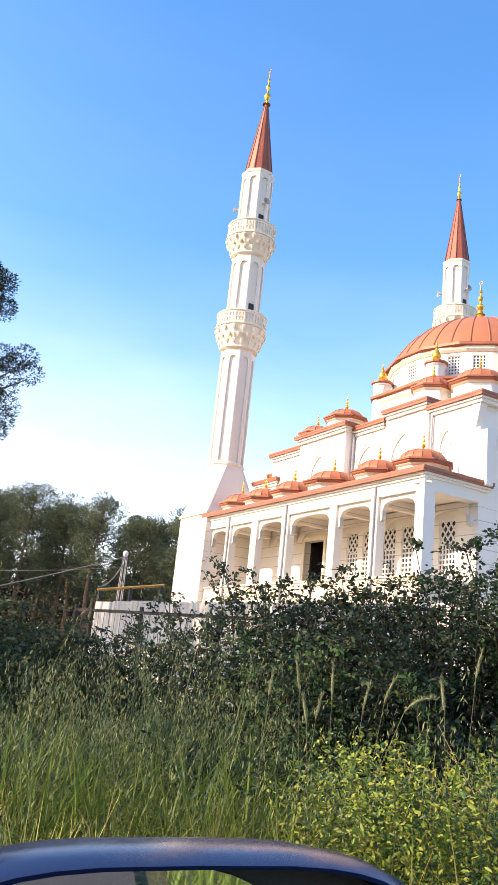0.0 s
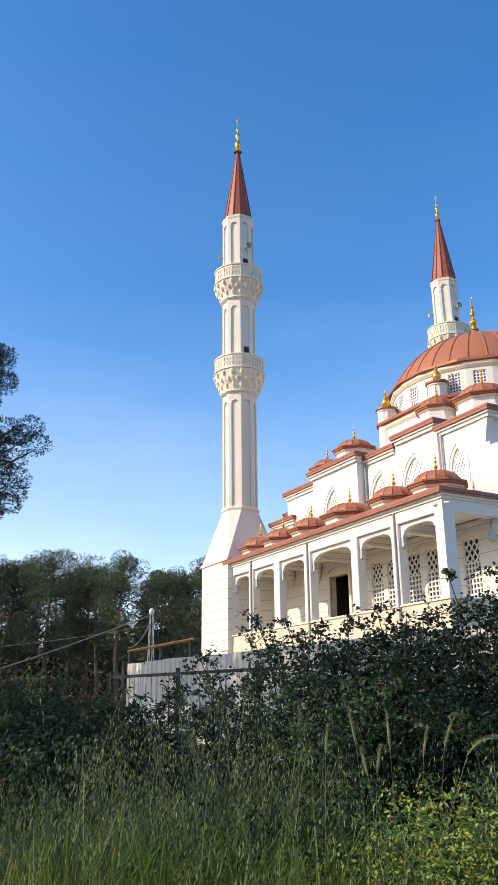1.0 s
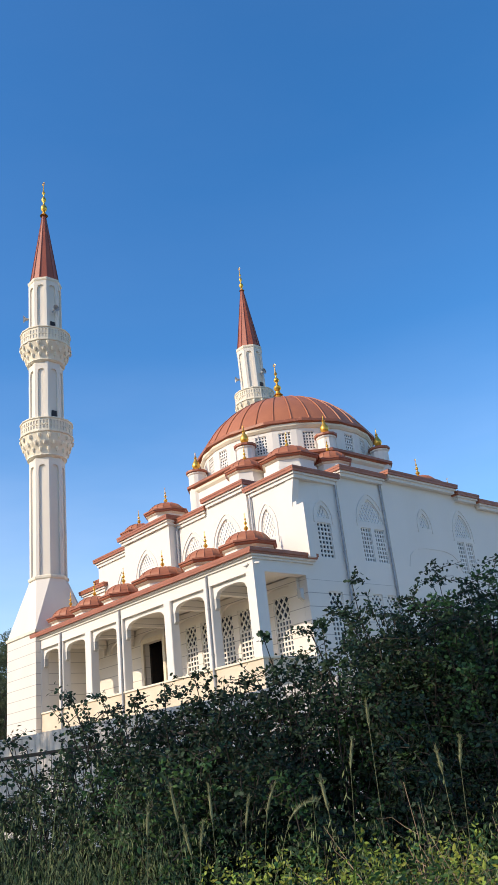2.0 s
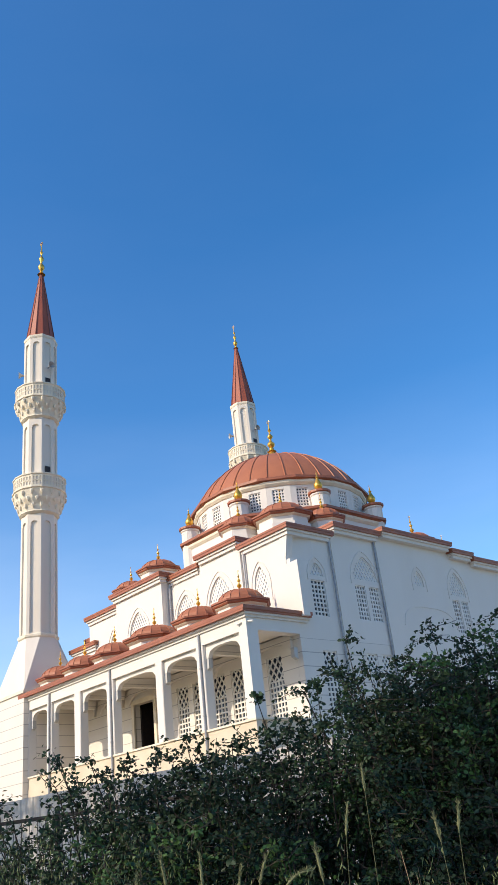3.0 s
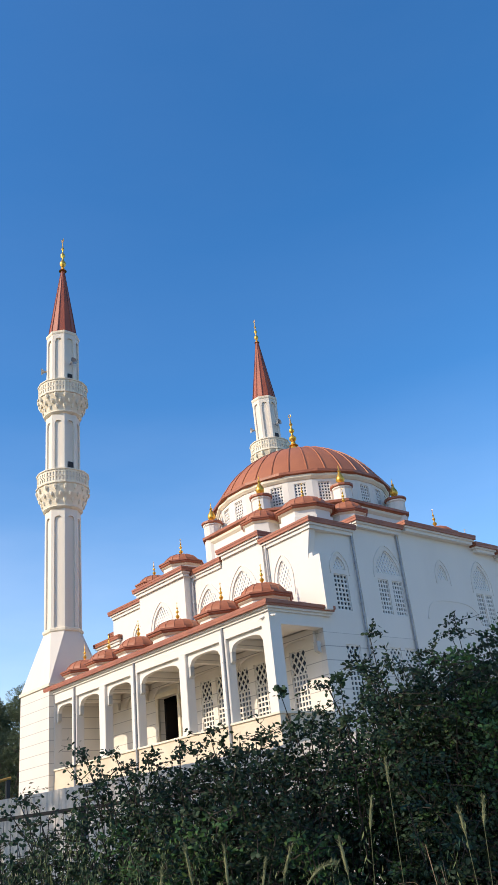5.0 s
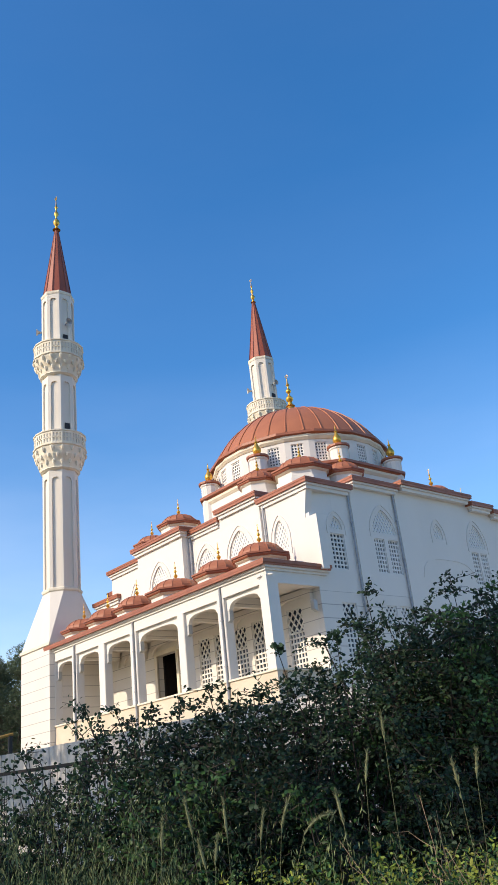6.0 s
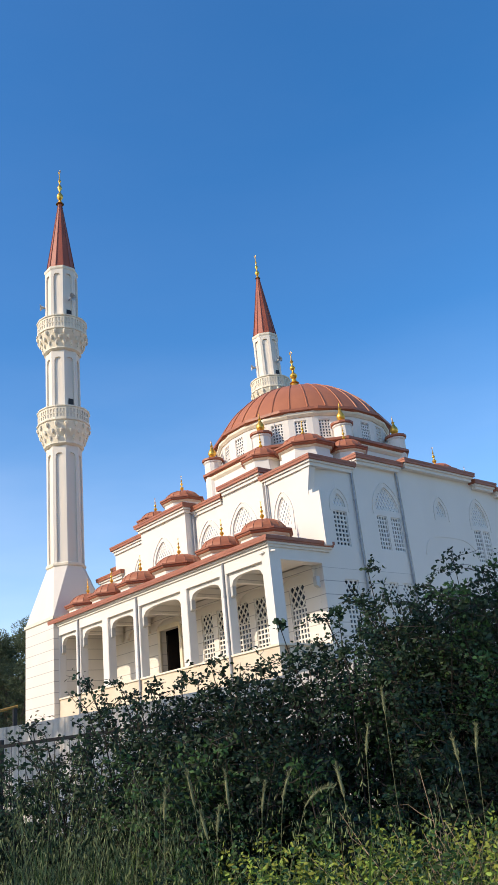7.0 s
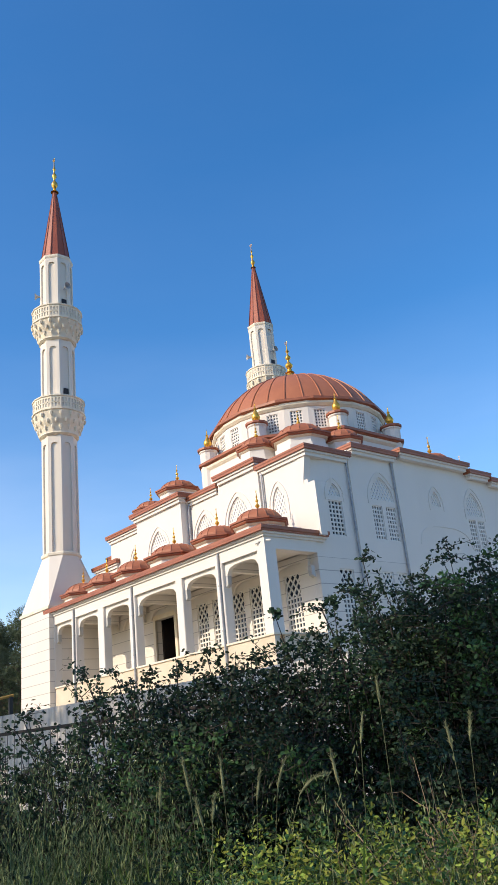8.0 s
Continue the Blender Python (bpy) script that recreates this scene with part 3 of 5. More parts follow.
# eaves of the front and the side
eave(mosque, -3.75, 0.0, 3.2, 6.5, 14.68)
eave(mosque, -7.0, -3.5, 3.05, 6.2, 15.12)
eave(mosque, -10.1, -6.9, 3.2, 6.0, 14.80)
eave(mosque, -14.55, -9.45, 2.58, 5.2, 15.02)
eave(mosque, -18.4, -14.4, 3.2, 6.0, 14.72)
eave(mosque, -20.25, -17.2, 3.2, 6.0, 13.12)
eave(mosque, -20.1, -18.4, 4.2, 6.4, 13.85)
eave(mosque, -3.0, 0.13, 6.4, 10.05, 15.18)
eave(mosque, -3.0, 0.3, 10.0, 16.2, 15.42)
eave(mosque, -3.0, 0.28, 16.1, 18.25, 15.08)
eave(mosque, -3.0, 0.28, 18.15, YB + 0.2, 14.86)
downpipe(mosque, [(-0.29, 6.25, 14.35), (-0.26, 6.27, 14.1), (-0.26, 6.27, 3.0)])
downpipe(mosque, [(-0.24, 9.68, 14.8), (-0.22, 9.7, 14.5), (-0.22, 9.7, 3.0)])
downpipe(mosque, [(-3.42, 3.44, 14.3), (-3.42, 3.40, 14.0), (-3.42, 3.40, 10.4)])
downpipe(mosque, [(-9.62, 3.40, 14.6), (-9.62, 3.38, 14.0), (-9.62, 3.38, 10.4)])

# ---- porch ----
bm = bmesh.new()
box(bm, -20.0, -0.3, 0.3, YF - 0.002, 0.0, FLOOR)
part("porch_base", bm, M_TAN, mosque, "tan plastered base of the porch")
bm = bmesh.new()
box(bm, -19.87, -0.3, 0.32, 0.62, FLOOR, SILL - 0.08)
box(bm, -0.6, -0.32, 0.9, YF - 0.01, FLOOR, SILL - 0.08)
part("porch_parapet", bm, M_TAN, mosque)
bm = bmesh.new()
box(bm, -19.87, -0.24, 0.25, 0.68, SILL - 0.08, SILL)
box(bm, -0.66, -0.24, 0.68, YF - 0.01, SILL - 0.08, SILL)
part("parapet_coping", bm, M_TRIM, mosque)
piers = [(-20.0, -19.72)] + [(a[1], b[0]) for a, b in zip(BAYS, BAYS[1:])]
for a, b in piers:
    bm = bmesh.new()
    box(bm, a, b, 0.3, 0.80, SILL, LINTEL)
    bmesh.ops.bevel(bm, geom=[e for e in bm.edges if abs(e.verts[0].co.z - e.verts[1].co.z) > 1], offset=0.03, segments=1, affect="EDGES")
    part("pier", bm, M_WHITE, mosque)
bm = bmesh.new()
box(bm, -0.83, -0.3, 0.3, 0.93, SILL, LINTEL)
part("corner_pier", bm, M_WHITE, mosque)
bm = bmesh.new()
box(bm, -20.0, -0.3, 0.3, 0.85, LINTEL, PTOP - 0.1)
box(bm, -0.85, -0.3, 0.85, YF - 0.005, LINTEL, PTOP - 0.1)
part("lintel_beam", bm, M_WHITE, mosque)
for k, (a, b) in enumerate(BAYS):
    bm = bmesh.new()
    arch_frame(bm, a, b, 8.85, LINTEL - 0.002, b - a - 0.34, 8.85, 8.9, 0.36, 0.22, front_at(0.46), pointed=False)
    part("bay_arch", bm, M_WHITE, mosque)
    for x0, x1 in ((a, a + 0.17), (b - 0.17, b)):
        bm = bmesh.new()
        prism(bm, [(x0, 8.35), (x1, 8.45), (x1, 8.86), (x0, 8.86)], 0.22, front_at(0.46))
        part("corbel", bm, M_GREY, mosque)
    if k < 5:                                   # cross beams under the porch ceiling
        bm = bmesh.new()
        box(bm, b, b + 0.3, 0.86, YF - 0.18, 9.15, 9.60)
        part("ceiling_beam", bm, M_CREAM, mosque)
    bm = bmesh.new()
    arch_frame(bm, a, b, 8.75, 9.55, b - a - 0.3, 8.75, 8.8, 0.45, 0.16, front_at(YF - 0.17), pointed=False)
    part("blind_arch", bm, M_CREAM, mosque)
bm = bmesh.new()
prism(bm, [(3.08, 8.45), (3.3, 8.35), (3.3, 8.86), (3.08, 8.86)], 0.22, side_at(-0.42))
part("corbel", bm, M_GREY, mosque)
bm = bmesh.new()
box(bm, -20.0, -0.45, 0.45, YF - 0.01, 9.62, 9.72)
part("porch_ceiling", bm, M_CREAM, mosque)
for x in (-17.23, -10.95, -3.52):
    downpipe(mosque, [(x, 0.36, 10.02), (x, 0.24, 9.9), (x, 0.24, 3.0)], 0.055)
bm = bmesh.new()
box(bm, -20.5, 0.0, -0.04, 4.15, PTOP + 0.09, PTOP + 0.24)
box(bm, -20.46, -0.05, -0.03, 4.12, PTOP + 0.0, PTOP + 0.1)
part("porch_eave", bm, M_EAVE, mosque)
bm = bmesh.new()
box(bm, -19.85, -0.12, 0.12, 4.08, PTOP - 0.09, PTOP + 0.001)
box(bm, -19.85, -0.22, 0.22, 4.0, PTOP - 0.2, PTOP - 0.088)
part("porch_cornice", bm, M_WHITE, mosque)
for a, b in BAYS:
    w = 1.5 if b - a > 3 else 1.28
    roof_dome(mosque, (a + b) / 2, 1.75, PTOP + 0.24, w, 0.66, ring=0.50, fin=1.0)

# ---- drum, dome and turrets ----
DX, DY = -10.12, 13.2
bm = turned([(6.6, 14.3), (6.6, 18.0)], 8, math.pi / 8)
tier = part("octagon_tier", bm, M_WHITE, mosque)
bm = turned([(6.62, 17.7), (6.75, 17.85), (6.75, 18.02)], 8, math.pi / 8)
part("tier_moulding", bm, M_TRIM, tier)
bm = turned([(6.78, 18.0), (6.85, 18.08), (6.95, 18.1), (6.95, 18.25), (5.6, 18.5)], 8, math.pi / 8)
part("tier_eave", bm, M_EAVE, tier)
NS = 24
drum = new("drum")
drum.parent = mosque
drum.location = (DX, DY, 0)
tier.location = (DX, DY, 0)
RD, ZD0, ZD1 = 5.55, 18.3, 20.35
wdt = 2 * RD * math.sin(math.pi / NS) * 0.999
for k in range(NS):
    a = 2 * math.pi * k / NS
    m = Matrix.Rotation(a + math.pi / 2, 4, "Z") @ Matrix.Translation((0, -RD * math.cos(math.pi / NS), 0))
    hole = (-0.36, 0.36, 18.75, 19.9, 0.0)
    bm = bmesh.new()
    pierced(bm, -wdt / 2 - 0.012, wdt / 2 + 0.012, ZD0, ZD1, [hole], 0.3, m)
    seg = part("drum_bay", bm, M_WHITE, drum)
    lattice_window(drum, hole, m, pitch=0.17, bar=0.07, label="small window with a white pierced lattice")
bm = turned([(5.60, 20.1), (5.72, 20.25), (5.72, 20.4), (5.60, 20.4)], NS, math.pi / NS)
part("drum_moulding", bm, M_TRIM, drum)
bm = turned([(5.72, 20.38), (5.86, 20.46), (5.92, 20.46), (5.92, 20.62), (5.5, 20.8)], 16, math.pi / 16)
part("dome_eave", bm, M_EAVE, drum)
RB, RISE = 5.62, 3.50
RS = (RB * RB + RISE * RISE) / (2 * RISE)
A0 = math.acos(RB / RS)
angles = [A0 + (math.pi / 2 - A0) * q / 14 for q in range(14)]
zc = 20.70 + RISE - RS
bm = turned([(RS * math.cos(q), zc + RS * math.sin(q)) for q in angles] + [(0, zc + RS)], 48)
dome = part("main_dome", bm, M_COPPER, mosque, "great dome of red-brown standing-seam sheet", smooth=True)
dome.location = (DX, DY, 0)
for k in range(32):
    a = 2 * math.pi * (k + 0.5) / 32
    bm = bmesh.new()
    tube(bm, [(1.002 * RS * math.cos(q) * math.cos(a), 1.002 * RS * math.cos(q) * math.sin(a), zc + RS * 1.002 * math.sin(q)) for q in angles], 0.045, 0.03, 5)
    part("seam", bm, M_COPPER, dome)
part("finial_skirt", turned([(0.66, 24.02), (0.60, 24.30), (0.40, 24.55), (0.22, 24.90), (0.16, 25.2)], 16), M_GOLD, dome, "gilded flared skirt", True)
finial(dome, 0, 0, 24.95, 2.5, bulb=0.95)

for k in range(8):
    a = math.pi / 8 + math.pi / 4 * k
    t = new("turret")
    t.parent = mosque
    t.location = (DX + 6.25 * math.cos(a), DY + 6.25 * math.sin(a), 16.6)
    part("turret_shaft", turned([(0.54, 0), (0.54, 2.35), (0.60, 2.42), (0.60, 2.5)], 12), M_WHITE, t)
    part("turret_eave", turned([(0.64, 2.5), (0.69, 2.54), (0.69, 2.66), (0.3, 2.74)], 12), M_EAVE, t)
    part("onion_finial", turned([(0.36, 2.72), (0.30, 2.78), (0.15, 2.86), (0.23, 2.96), (0.265, 3.08), (0.225, 3.24), (0.13, 3.40), (0.07, 3.56), (0.11, 3.63), (0.045, 3.70), (0.025, 3.92), (0, 4.1)], 12), M_GOLD, t, "gilded onion finial", True)
# lesser domes on the roof round the drum
for x, y, z, r, rise, fin in ((-4.28, 7.4, 16.3, 1.6, 0.8, 1.0), (-6.65, 6.3, 16.35, 1.15, 0.65, 1.0), (-3.2, 9.5, 16.15, 1.15, 0.65, 1.0),
                              (-12.7, 5.0, 15.58, 1.25, 0.6, 1.1), (-15.66, 5.0, 15.2, 1.1, 0.55, 1.0), (-1.9, 15.7, 15.35, 1.1, 0.5, 1.2), (-1.9, 18.6, 14.85, 0.9, 0.45, 0.95), (-18.9, 5.2, 13.8, 0.8, 0.4, 0.7)):
    roof_dome(mosque, x, y, z, r, rise, ring=0.5, fin=fin)
    part("roof_plinth", turned([(r * 0.98, 12.6 if z < 14 else 14.3), (r * 0.98, z + 0.02)], 8, math.pi / 8), M_WHITE, mosque).location = (x, y, 0)


# ---- minarets ----
def minaret(x, y, label, tip):
    t = thing("minaret", pose(x, y, 0), label, "minaret", "the two minarets")
    o = math.pi / 8
    part("base", boxed(-1.9, 1.9, -1.9, 1.9, 0.0, 10.45), M_COURSED, t, "square white base with level joints")
    part("base_cornice", boxed(-1.98, 1.98, -1.98, 1.98, 10.45, 10.62), M_TRIM, t)
    bm = bmesh.new()                             # square to octagon
    low = [bm.verts.new((px, py, 10.62)) for px, py in ((1.9, -1.9), (1.9, 1.9), (-1.9, 1.9), (-1.9, -1.9))]
    up = [bm.verts.new((1.18 * math.cos(o + math.pi / 4 * (k - 1)), 1.18 * math.sin(o + math.pi / 4 * (k - 1)), 14.1)) for k in range(8)]
    for k in range(4):
        j = (k + 1) % 4
        bm.faces.new((low[k], low[j], up[2 * k + 1], up[2 * k]))
        bm.faces.new((low[j], up[(2 * k + 2) % 8], up[2 * k + 1]))
    bm.faces.new(up)
    part("base_slope", bm, M_IVORY, t)

    def shaft(z0, z1, r, top):
        """An octagonal shaft whose faces carry tall arch-headed recesses."""
        part("shaft_core", turned([(r - 0.12, z0), (r - 0.12, z1)], 8, o), M_IVORY, t)
        ap, wf = r * math.cos(o), 2 * r * math.sin(o)
        for k in range(8):
            bm = bmesh.new()
            arch_frame(bm, -wf / 2, wf / 2, z0, z1, wf * 0.56, z0 + 0.12, top - 0.3, 0.3, 0.125,
                       Matrix.Rotation(math.pi / 4 * k + math.pi / 2, 4, "Z") @ Matrix.Translation((0, -ap, 0)), pointed=False, n=5)
            part("fluted_face", bm, M_IVORY, t)

    def balcony(zb, zp, zt, r, rs):
        """Corbelled gallery: tiers of small brackets, and a parapet of pierced panels."""
        part("corbel_cone", turned([(rs, zb), (rs * 1.12, zb + 0.12), (rs * 1.1, zb + 0.2), (rs + (r - rs) * 0.35, zb + 0.55), (rs + (r - rs) * 0.75, zb + 1.0), (r * 0.99, zp - 0.05), (r * 0.99, zp)], 16, o), M_TRIM, t)
        for row, n in ((0, 16), (1, 16), (2, 16)):
            for k in range(n):
                a = 2 * math.pi * (k + 0.5 * row) / n
                rr = rs + (r - rs) * (0.34 + 0.3 * row)
                z = zb + 0.28 + row * (zp - zb - 0.35) / 3
                bm = turned([(0.02, 0.06), (0.075, 0.14), (0.115, 0.28), (0.115, 0.37), (0.08, 0.40)], 6)
                ob = part("bracket", bm, M_TRIM, t)
                ob.location = (rr * math.cos(a), rr * math.sin(a), z)
        part("gallery_floor", turned([(r * 1.0, zp), (r * 1.04, zp + 0.04), (r * 1.04, zp + 0.12), (r * 0.99, zp + 0.14)], 16, o), M_TRIM, t)
        part("parapet_wall", turned([(r * 0.965, zp + 0.12), (r * 0.965, zt - 0.1)], 16, o), M_IVORY, t)
        part("parapet_coping", turned([(r * 1.0, zt - 0.12), (r * 1.03, zt - 0.08), (r * 1.03, zt)], 16, o), M_TRIM, t)
        w = 2 * r * 0.99 * math.sin(math.pi / 16)
        for k in range(16):
            m = Matrix.Rotation(o + math.pi / 16 + math.pi / 8 * k + math.pi / 2, 4, "Z") @ Matrix.Translation((0, -r * 0.995 * math.cos(math.pi / 16), 0))
            bm = bmesh.new()
            for x0, x1, a, b in ((-w / 2, -w / 2 + 0.07, zp + 0.13, zt - 0.12), (w / 2 - 0.07, w / 2, zp + 0.13, zt - 0.12),
                                 (-w / 2 + 0.07, w / 2 - 0.07, zp + 0.13, zp + 0.24), (-w / 2 + 0.07, w / 2 - 0.07, zt - 0.24, zt - 0.12)):
                prism(bm, [(x0, a), (x1, a), (x1, b), (x0, b)], 0.06, m)
            cz, hz, hx = (zp + zt) / 2, (zt - zp - 0.48) / 2, w / 2 - 0.07
            for px, pw in ((-0.42, 0.20), (0.42, 0.20)):     # two upright slabs with narrow slots between
                prism(bm, [((px - pw) * hx, cz - hz), ((px + pw) * hx, cz - hz), ((px + pw) * hx, cz + hz), ((px - pw) * hx, cz + hz)], 0.045, m)
            prism(bm, [(-hx, cz - 0.045), (hx, cz - 0.045), (hx, cz + 0.045), (-hx, cz + 0.045)], 0.035, m)
            part("parapet_panel", bm, M_TRIM, t)

    shaft(14.1, 22.3, 1.19, 21.75)
    part("shaft_foot", turned([(1.25, 14.02), (1.29, 14.08), (1.29, 14.2), (1.21, 14.28)], 8, o), M_TRIM, t)
    balcony(22.25, 23.85, 24.95, 1.76, 1.2)
    shaft(24.2, 29.5, 1.19, 28.95)
    balcony(29.45, 30.85, 32.0, 1.75, 1.19)
    shaft(31.2, 36.3, 1.175, 35.85)
    part("collar", turned([(1.19, 36.2), (1.23, 36.3), (1.23, 36.45), (1.1, 36.5)], 8, o), M_TRIM, t)
    part("spire", turned([(1.10, 36.44), (1.10, 36.52), (1.03, 36.6), (0.13, 42.85)], 12, o / 2), M_SPIRE, t, "tall red-brown conical spire cap")
    for k in range(12):
        a = o / 2 + math.pi / 6 * k
        bm = bmesh.new()
        tube(bm, [(1.05 * math.cos(a), 1.05 * math.sin(a), 36.6), (0.13 * math.cos(a), 0.13 * math.sin(a), 42.85)], 0.036, 0.015, 4)
        part("spire_rib", bm, M_RIB, t, "dark folded seam")
    finial(t, 0, 0, 42.78, tip, bulb=0.68)
    for zz in (32.05, 25.0):                     # gallery doors on the shaded face, one over the other
        ap = (1.20 if zz < 30 else 1.18) * math.cos(o)
        bm = boxed(ap - 0.02, ap + 0.02, -0.18, 0.18, zz - 0.8, zz + 0.72)
        part("gallery_door", bm, M_RAIL, t, "small dark gallery door")
    for ang, zz in ((-2.05, 33.5), (0.05, 33.7)):    # horn loudspeakers over the upper gallery
        bm = turned([(0.05, 0.0), (0.07, 0.18), (0.12, 0.34), (0.24, 0.46), (0.26, 0.5), (0.20, 0.44), (0.04, 0.25)], 12)
        horn = part("loudspeaker", bm, M_HORN, t, "grey horn loudspeaker", True)
        horn.matrix_local = pose(1.05 * math.cos(ang), 1.05 * math.sin(ang), zz) @ Matrix.Rotation(ang, 4, "Z") @ Matrix.Rotation(math.pi / 2, 4, "Y")
        bm = bmesh.new()
        tube(bm, [(0.9 * math.cos(ang), 0.9 * math.sin(ang), zz - 0.1), (1.2 * math.cos(ang), 1.2 * math.sin(ang), zz)], 0.03, 0.03, 5)
        part("bracket_arm", bm, M_HORN, t)
    return t


minaret(-21.65, 1.88, "slender white minaret with two galleries beside the porch", 3.35)
minaret(-21.7, 22.0, "slender white minaret with two galleries behind the great dome", 2.65)


# ---- ground ----
bm = bmesh.new()
xs = [-4000, -1200, -400, -150] + [-80 + 5 * i for i in range(33)] + [150, 400, 1200, 4000]
grid = [[bm.verts.new((x, y, 0.10 * noise.noise((x * 0.13, y * 0.13, 0)) if -80 <= x <= 80 and -21 < y < 80 and not (-23 < x < 1 and -1 < y < 24) else 0.0)) for x in xs] for y in xs]
for a, b in zip(grid, grid[1:]):
    for i in range(len(xs) - 1):
        bm.faces.new((a[i], a[i + 1], b[i + 1], b[i]))
ground = tagged(mesh_ob("ground", bm, M_EARTH), "rough earth with sparse growth", "ground", kind="structure")
road = tagged(mesh_ob("road", boxed(-300, 300, -29.5, -21.75, -0.2, 0.06), M_ASPHALT), "grey asphalt road", "road", kind="structure")
# unseen pale soil, added to bounce warm sunlight onto the mosque's side wall
yard = tagged(mesh_ob("yard", boxed(-34, 34, -8.6, 44, -0.2, 0.13), M_BOUNCE_SOIL), "unseen pale soil sheet added to bounce warm light onto the side wall", "yard", kind="structure")


# ---- plants ----
EYE = (25.0, -22.55)


def polar(az, d):
    """A place d metres from the window of the car; az in degrees from +y towards -x."""
    return EYE[0] - d * math.sin(radians(az)), EYE[1] + d * math.cos(radians(az))


def curve_pts(p, d, length, n, bend, rng, lift=0.0):
    pts = [np.array(p, float)]
    d = np.array(d, float)
    for _ in range(n):
        d = d + rng.normal(size=3) * bend + np.array([0, 0, lift])
        d /= np.linalg.norm(d)
        pts.append(pts[-1] + d * length / n)
    return pts


def shrub(x, y, height, radius, n_stem, per, seed, leaf, leaf_len, label, group, name="shrub", low=0.1, sparse=1.0, broad=0.66):
    """Arching stems with side twigs, and leaves along both."""
    rng = np.random.default_rng(seed)
    t = thing(name, pose(x, y, 0), label, "shrub", group)
    bm = bmesh.new()
    spots = []
    for _ in range(n_stem):
        a, q = rng.uniform(0, 2 * math.pi), rng.uniform(0.05, 1.0)
        h = height * (1.0 - 0.38 * q * rng.uniform(0.4, 1.0)) * rng.uniform(0.82, 1.0)
        start = (0.35 * radius * q * math.cos(a), 0.35 * radius * q * math.sin(a), 0)
        pts = curve_pts(start, (0.55 * q * math.cos(a) * radius / height * 1.6, 0.55 * q * math.sin(a) * radius / height * 1.6, 1), h * 1.06, 8, 0.10, rng)
        k = min(1.0, h / max(0.1, pts[-1][2]))
        pts = [np.array((p[0], p[1], p[2] * k)) for p in pts]
        tube(bm, pts, 0.013, 0.004, 4)
        for i in range(1, len(pts)):
            if pts[i][2] < low * height:
                continue
            for _ in range(3):
                a2 = rng.uniform(0, 2 * math.pi)
                ln = rng.uniform(0.18, 0.50) * radius * (1.15 - 0.6 * pts[i][2] / height)
                tw = curve_pts(pts[i], (math.cos(a2), math.sin(a2), rng.uniform(-0.1, 0.7)), ln, 3, 0.2, rng, -0.08)
                tube(bm, tw, 0.005, 0.002, 3)
                seg = np.array(tw)
                f = rng.uniform(0, 3, per)
                i0 = f.astype(int).clip(0, 2)
                spots.append(seg[i0] + (seg[i0 + 1] - seg[i0]) * (f - i0)[:, None] + rng.normal(size=(per, 3)) * 0.024)
        f = rng.uniform(2.5, 8, per)
        seg = np.array(pts)
        i0 = f.astype(int).clip(0, 7)
        spots.append(seg[i0] + (seg[i0 + 1] - seg[i0]) * (f - i0)[:, None] + rng.normal(size=(per, 3)) * 0.025)
    tagged(part("branchwork", bm, M_TWIG, t, "thin brown stems"), kind="stuff")
    p = np.concatenate(spots)
    p = p[rng.random(len(p)) < sparse]
    p[:, 2] = np.maximum(p[:, 2], 0.05)
    tagged(leaves("leaves", p, leaf_len, leaf_len * broad, leaf, t, rng=rng, oval=broad > 0.3), kind="stuff")
    return t


DARK = "dark green leafy bramble shrub growing along the fence"
GREY = "grey-green wild shrub among tall grass"
